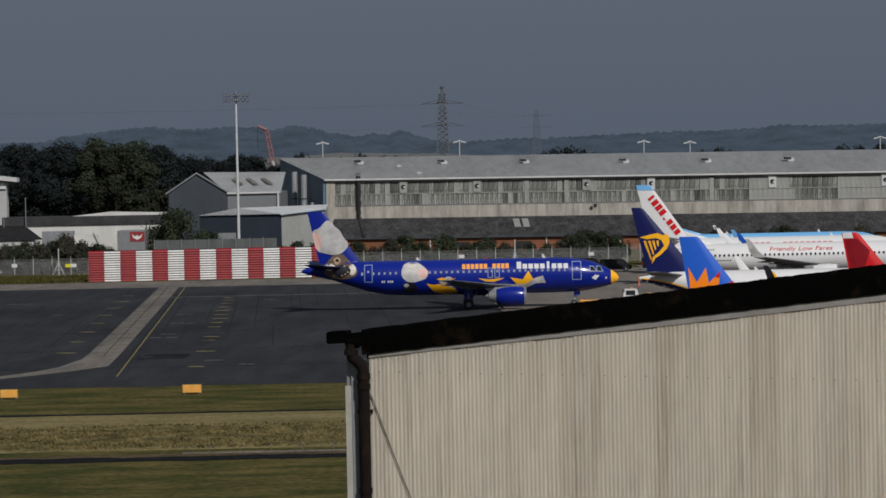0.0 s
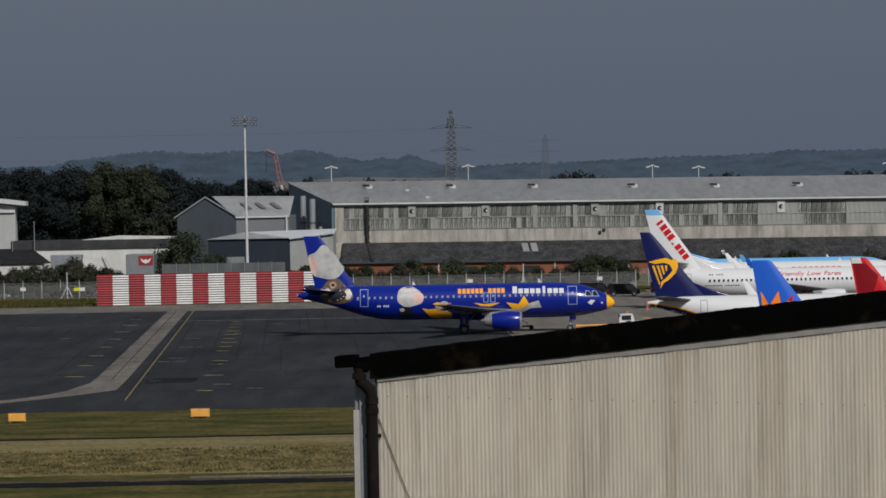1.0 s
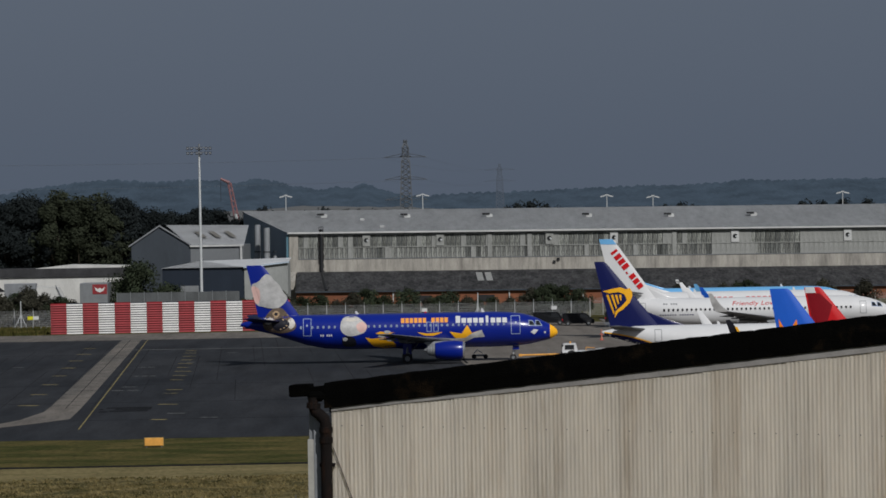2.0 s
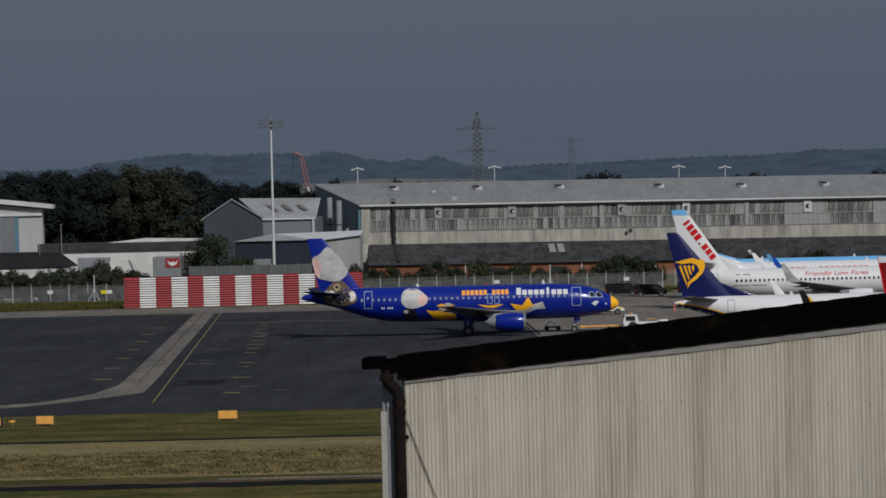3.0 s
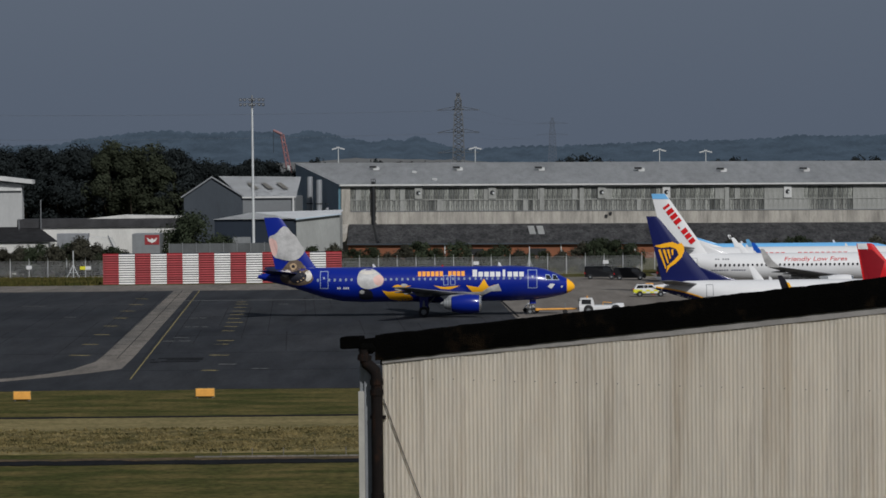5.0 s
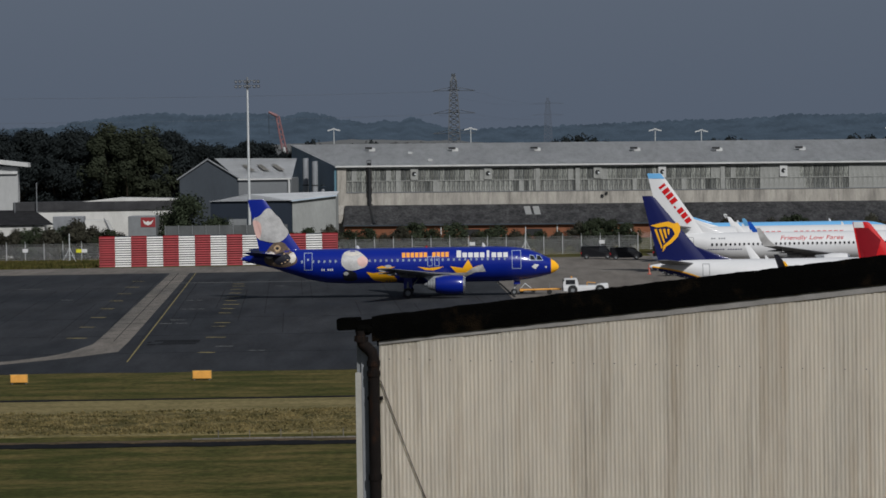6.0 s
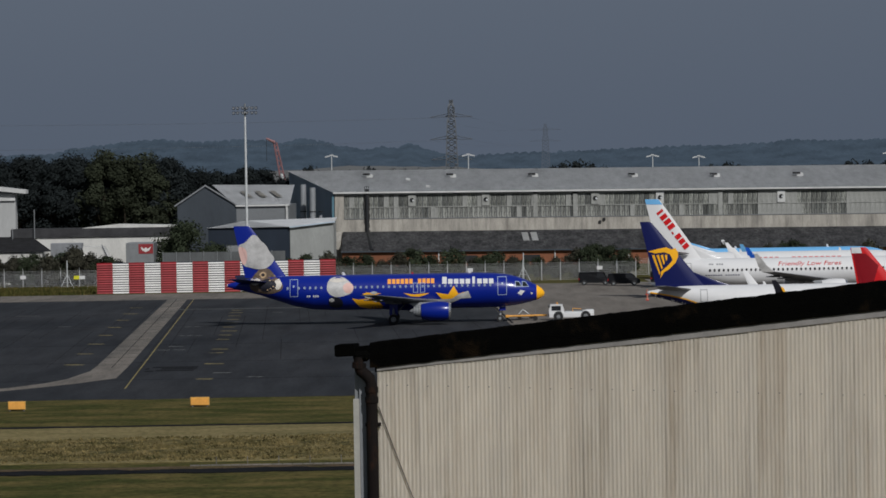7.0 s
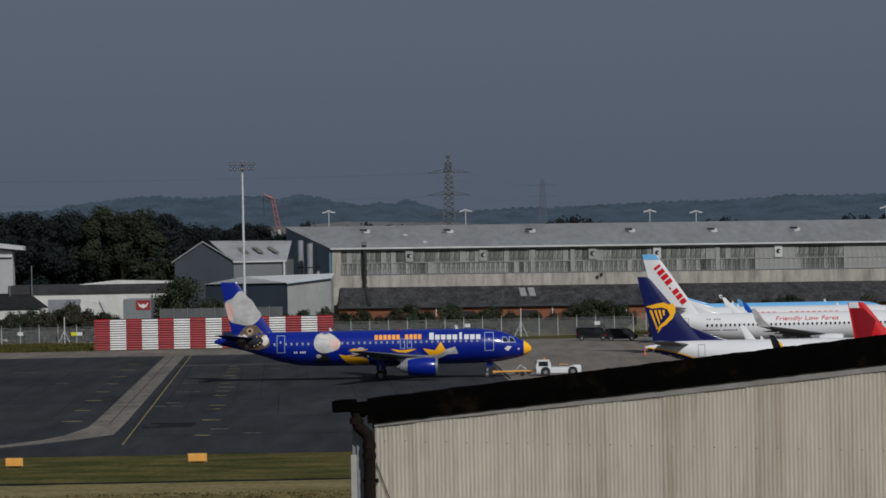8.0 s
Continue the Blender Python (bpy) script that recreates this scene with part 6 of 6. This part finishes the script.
def car(name, m, label, length, height, paint, accent=None, van=False):
    c = thing(name, m, label, name)
    L, h = length / 2, height
    if van:
        prof = [(-L, 0.4), (L, 0.4), (L, 0.95), (L - 0.5, 1.1), (L - 1.3, h), (-L + 0.1, h), (-L, h - 0.2)]
        glass = [(L - 0.7, 1.15), (L - 1.35, h - 0.15), (L - 2.2, h - 0.15), (L - 2.2, 1.15)]
    else:
        prof = [(-L, 0.4), (L, 0.4), (L, 0.8), (L - 0.4, 0.92), (L - 1.25, 1.0), (L - 2.0, h), (-L + 0.5, h), (-L + 0.05, 1.0), (-L, 0.9)]
        glass = [(L - 1.45, 1.0), (L - 2.05, h - 0.1), (-L + 0.6, h - 0.1), (-L + 0.3, 1.0)]
    bm = prism(bmesh.new(), prof, -0.88, 0.88)
    for v in bm.verts:
        if v.co.z > 1.05:
            v.co.y *= 0.86
    bmesh.ops.bevel(bm, geom=bm.edges[:], offset=0.06, segments=2, affect="EDGES")
    part("body", bm, paint, c)
    for y in (-0.845, 0.78):
        bm = prism(bmesh.new(), glass, y, y + 0.06)
        part("side_glass", bm, GLASS, c)
    part("windscreen", boxes((L - (1.35 if van else 1.9), L - (0.95 if van else 1.5), -0.7, 0.7, 1.1, h - 0.2)), GLASS, c)
    if accent:
        for i in range(8):
            z0 = 0.72 if i % 2 else 0.5
            part("side_panel", boxes((-L + 0.2 + i * 0.5, -L + 0.7 + i * 0.5, -0.9, -0.885, z0, z0 + 0.22)), accent, c, "lime reflective panel")
        part("rear_panel", boxes((-L - 0.01, -L + 0.75, -0.895, 0.895, 0.55, 1.0), bevel=0.04), accent, c, "lime rear quarter")
        part("roof_rail", boxes((-L + 0.7, L - 2.1, -0.7, -0.66, h, h + 0.05)), DARK, c)
        part("light_bar", boxes((-0.6, 0.4, -0.5, 0.5, h, h + 0.13)), SIGN_Y, c)
    for x in (-L + 0.85, L - 0.9):
        for y in (-0.82, 0.82):
            wheel_part(c, x, y, 0.34, 0.24)
        part("wheel_arch", tubes(((x, -0.9, 0.38), (x, 0.9, 0.38), 0.4), seg=14), DARK, c)
    for y in (-0.7, 0.7):
        part("tail_light", boxes((-L - 0.02, -L + 0.1, y - 0.14, y + 0.14, 0.8, 1.05)), A_RED, c)
    for x in (-0.35, -L + 1.35):
        part("door_pillar", boxes((x, x + 0.07, -0.86, -0.84, 1.0, h - 0.1)), paint, c)
    part("sill", boxes((-L + 0.1, L - 0.1, -0.87, 0.87, 0.3, 0.46)), BLACK, c)
    for y in (-0.6, 0.6):
        part("headlight", boxes((L - 0.12, L + 0.02, y - 0.18, y + 0.18, 0.68, 0.84)), CHROME, c)
    return c


car("van", pose(22.0, 521, 0.07), "black panel van parked near the fence", 5.0, 2.0, CAR_BLACK, van=True)
car("van", pose(26.2, 516, 0.07), "black people carrier van parked beside another", 4.9, 1.9, CAR_BLACK, van=True)
car("van", pose(33.0, 520, 0.07), "black van parked beside a ground power unit", 4.9, 2.0, CAR_BLACK, van=True)
OPS = car("car", pose(19.3, 449, 0.07), "white and lime airfield operations car, driving", 4.5, 1.65, A_WHITE, LIME)
MOVES.append((OPS, [(0.0, pose(4.2, 449, 0.07)), (3.5, pose(19.1, 449, 0.07)), (4.5, pose(23.35, 449, 0.07)), (8.0, pose(38.3, 449, 0.07))]))


def build_tug():
    t = thing("tow_tractor", pose(20, 398.6, 0), "white airport tow tractor with a raised cab", "tow tractor")
    part("chassis", boxes((-2.6, 2.7, -1.1, 1.1, 0.3, 0.9), (1.4, 2.7, -1.05, 1.05, 0.85, 1.12), bevel=0.06), A_WHITE, t)
    part("cab", prism(bmesh.new(), [(-2.6, 0.86), (-0.75, 0.86), (-0.85, 1.4), (-1.0, 1.85), (-2.4, 1.85), (-2.6, 1.4)], -1.0, 1.0), A_WHITE, t)
    for y in (-1.02, 0.98):
        part("side_glass", boxes((-2.3, -1.2, y, y + 0.04, 1.15, 1.7)), GLASS, t)
    part("windscreen", boxes((-2.63, -2.5, -0.8, 0.8, 1.2, 1.7)), GLASS, t)
    part("beacon", tubes(((-1.6, 0, 1.85), (-1.6, 0, 2.08), 0.1)), SIGN_Y, t)
    part("deck", boxes((-0.7, 1.4, -0.95, 0.95, 0.85, 1.0), bevel=0.03), PALE_STEEL, t)
    part("rail", tubes(((0.2, -0.9, 0.95), (0.2, -0.9, 1.4), 0.04), ((0.2, -0.9, 1.4), (1.2, -0.9, 1.3), 0.04)), SIGN_Y, t)
    part("grille", boxes((-2.66, -2.6, -0.7, 0.7, 0.45, 0.8)), DARK, t)
    part("door_line", boxes((-1.25, -1.2, -1.02, -0.99, 0.55, 1.15)), GREY_STEEL, t)
    part("tail_box", boxes((1.75, 2.68, -0.9, 0.9, 1.08, 1.2), bevel=0.04), A_WHITE, t)
    part("mirror_arm", tubes(((-2.45, -1.0, 1.6), (-2.7, -1.25, 1.7), 0.04)), DARK, t)
    for x in (-1.5, 1.7):
        part("wheel_arch", tubes(((x, -1.12, 0.5), (x, 1.12, 0.5), 0.58), seg=14), DARK, t)
    for x, r in ((-1.5, 0.45), (1.7, 0.5)):
        for y in (-1.0, 1.0):
            wheel_part(t, x, y, r, 0.34)
    b = thing("towbar", pose(16, 398.6, 0), "orange towbar on small wheels", "towbar")
    part("bar", tubes(((-3.0, 0, 0.55), (1.6, 0, 0.6), 0.11)), SIGN_Y, b)
    part("head", boxes((-3.3, -2.9, -0.4, 0.4, 0.4, 0.7), bevel=0.04), SIGN_Y, b)
    part("axle", tubes(((0.2, -0.5, 0.3), (0.2, 0.5, 0.3), 0.06), ((0.2, 0, 0.3), (0.2, 0, 1.25), 0.05)), GREY_STEEL, b)
    for y in (-0.5, 0.5):
        part("wheel", tubes(((0.2, y - 0.08, 0.28), (0.2, y + 0.08, 0.28), 0.28), seg=14), BLACK, b)
    return t, b


TUG, BAR = build_tug()
plane_rows = MOVES[0][1]
for ob, off in ((TUG, 20.6), (BAR, 16.2)):
    MOVES.append((ob, [(t, pose(m.translation.x + off, 398.6, 0.075)) for t, m in plane_rows]))
stand = thing("wheel_chock_trolley", pose(8.7, 404, 0.07), "low dark equipment trolley with small wheels", "trolley")
part("bed", boxes((-0.9, 0.9, -0.5, 0.5, 0.3, 0.5)), GREY_STEEL, stand)
part("frame", tubes(((-0.8, 0, 0.5), (-0.3, 0, 1.1), 0.05), ((-0.3, 0, 1.1), (0.4, 0, 0.6), 0.05)), PALE_STEEL, stand)
for x in (-0.7, 0.7):
    part("wheel", tubes(((x, -0.6, 0.28), (x, -0.4, 0.28), 0.28), seg=12), BLACK, stand)
for x, y in ((27.4, 475.5), (26.25, 455.5)):
    cn = thing("traffic_cone", pose(x, y, 0.07), "orange and white traffic cone", "cone", "traffic cones")
    part("body", tubes(((0, 0, 0.05), (0, 0, 0.75), 0.2, 0.05)), CONE, cn)
    part("foot", boxes((-0.24, 0.24, -0.24, 0.24, 0, 0.06)), A_RED, cn)
    part("sleeve", tubes(((0, 0, 0.35), (0, 0, 0.5), 0.135, 0.1)), A_WHITE, cn)


def place_at(rows, t):
    """How far along x a keyed thing stands at t."""
    for (ta, a), (tb, b) in zip(rows, rows[1:]):
        if ta <= t <= tb:
            f = (t - ta) / (tb - ta)
            return a.translation.x + (b.translation.x - a.translation.x) * f
    return rows[-1][1].translation.x


def motions():
    for mover, rows in MOVES:
        walk(mover, rows)
        # wheels turn with the way that their thing goes
        for owner, wheel, (x, y, r) in ROLLERS:
            if owner is mover:
                step = 0.1 if abs(place_at(rows, 8.0) - place_at(rows, 0.0)) > 20 else 0.25
                times = [i * step for i in range(round(8.0 / step) + 1)]
                start = place_at(rows, 0.0)
                walk(wheel, [(t, pose(x, y, r, 0, math.degrees((place_at(rows, t) - start) / r), 0)) for t in times])


motions()
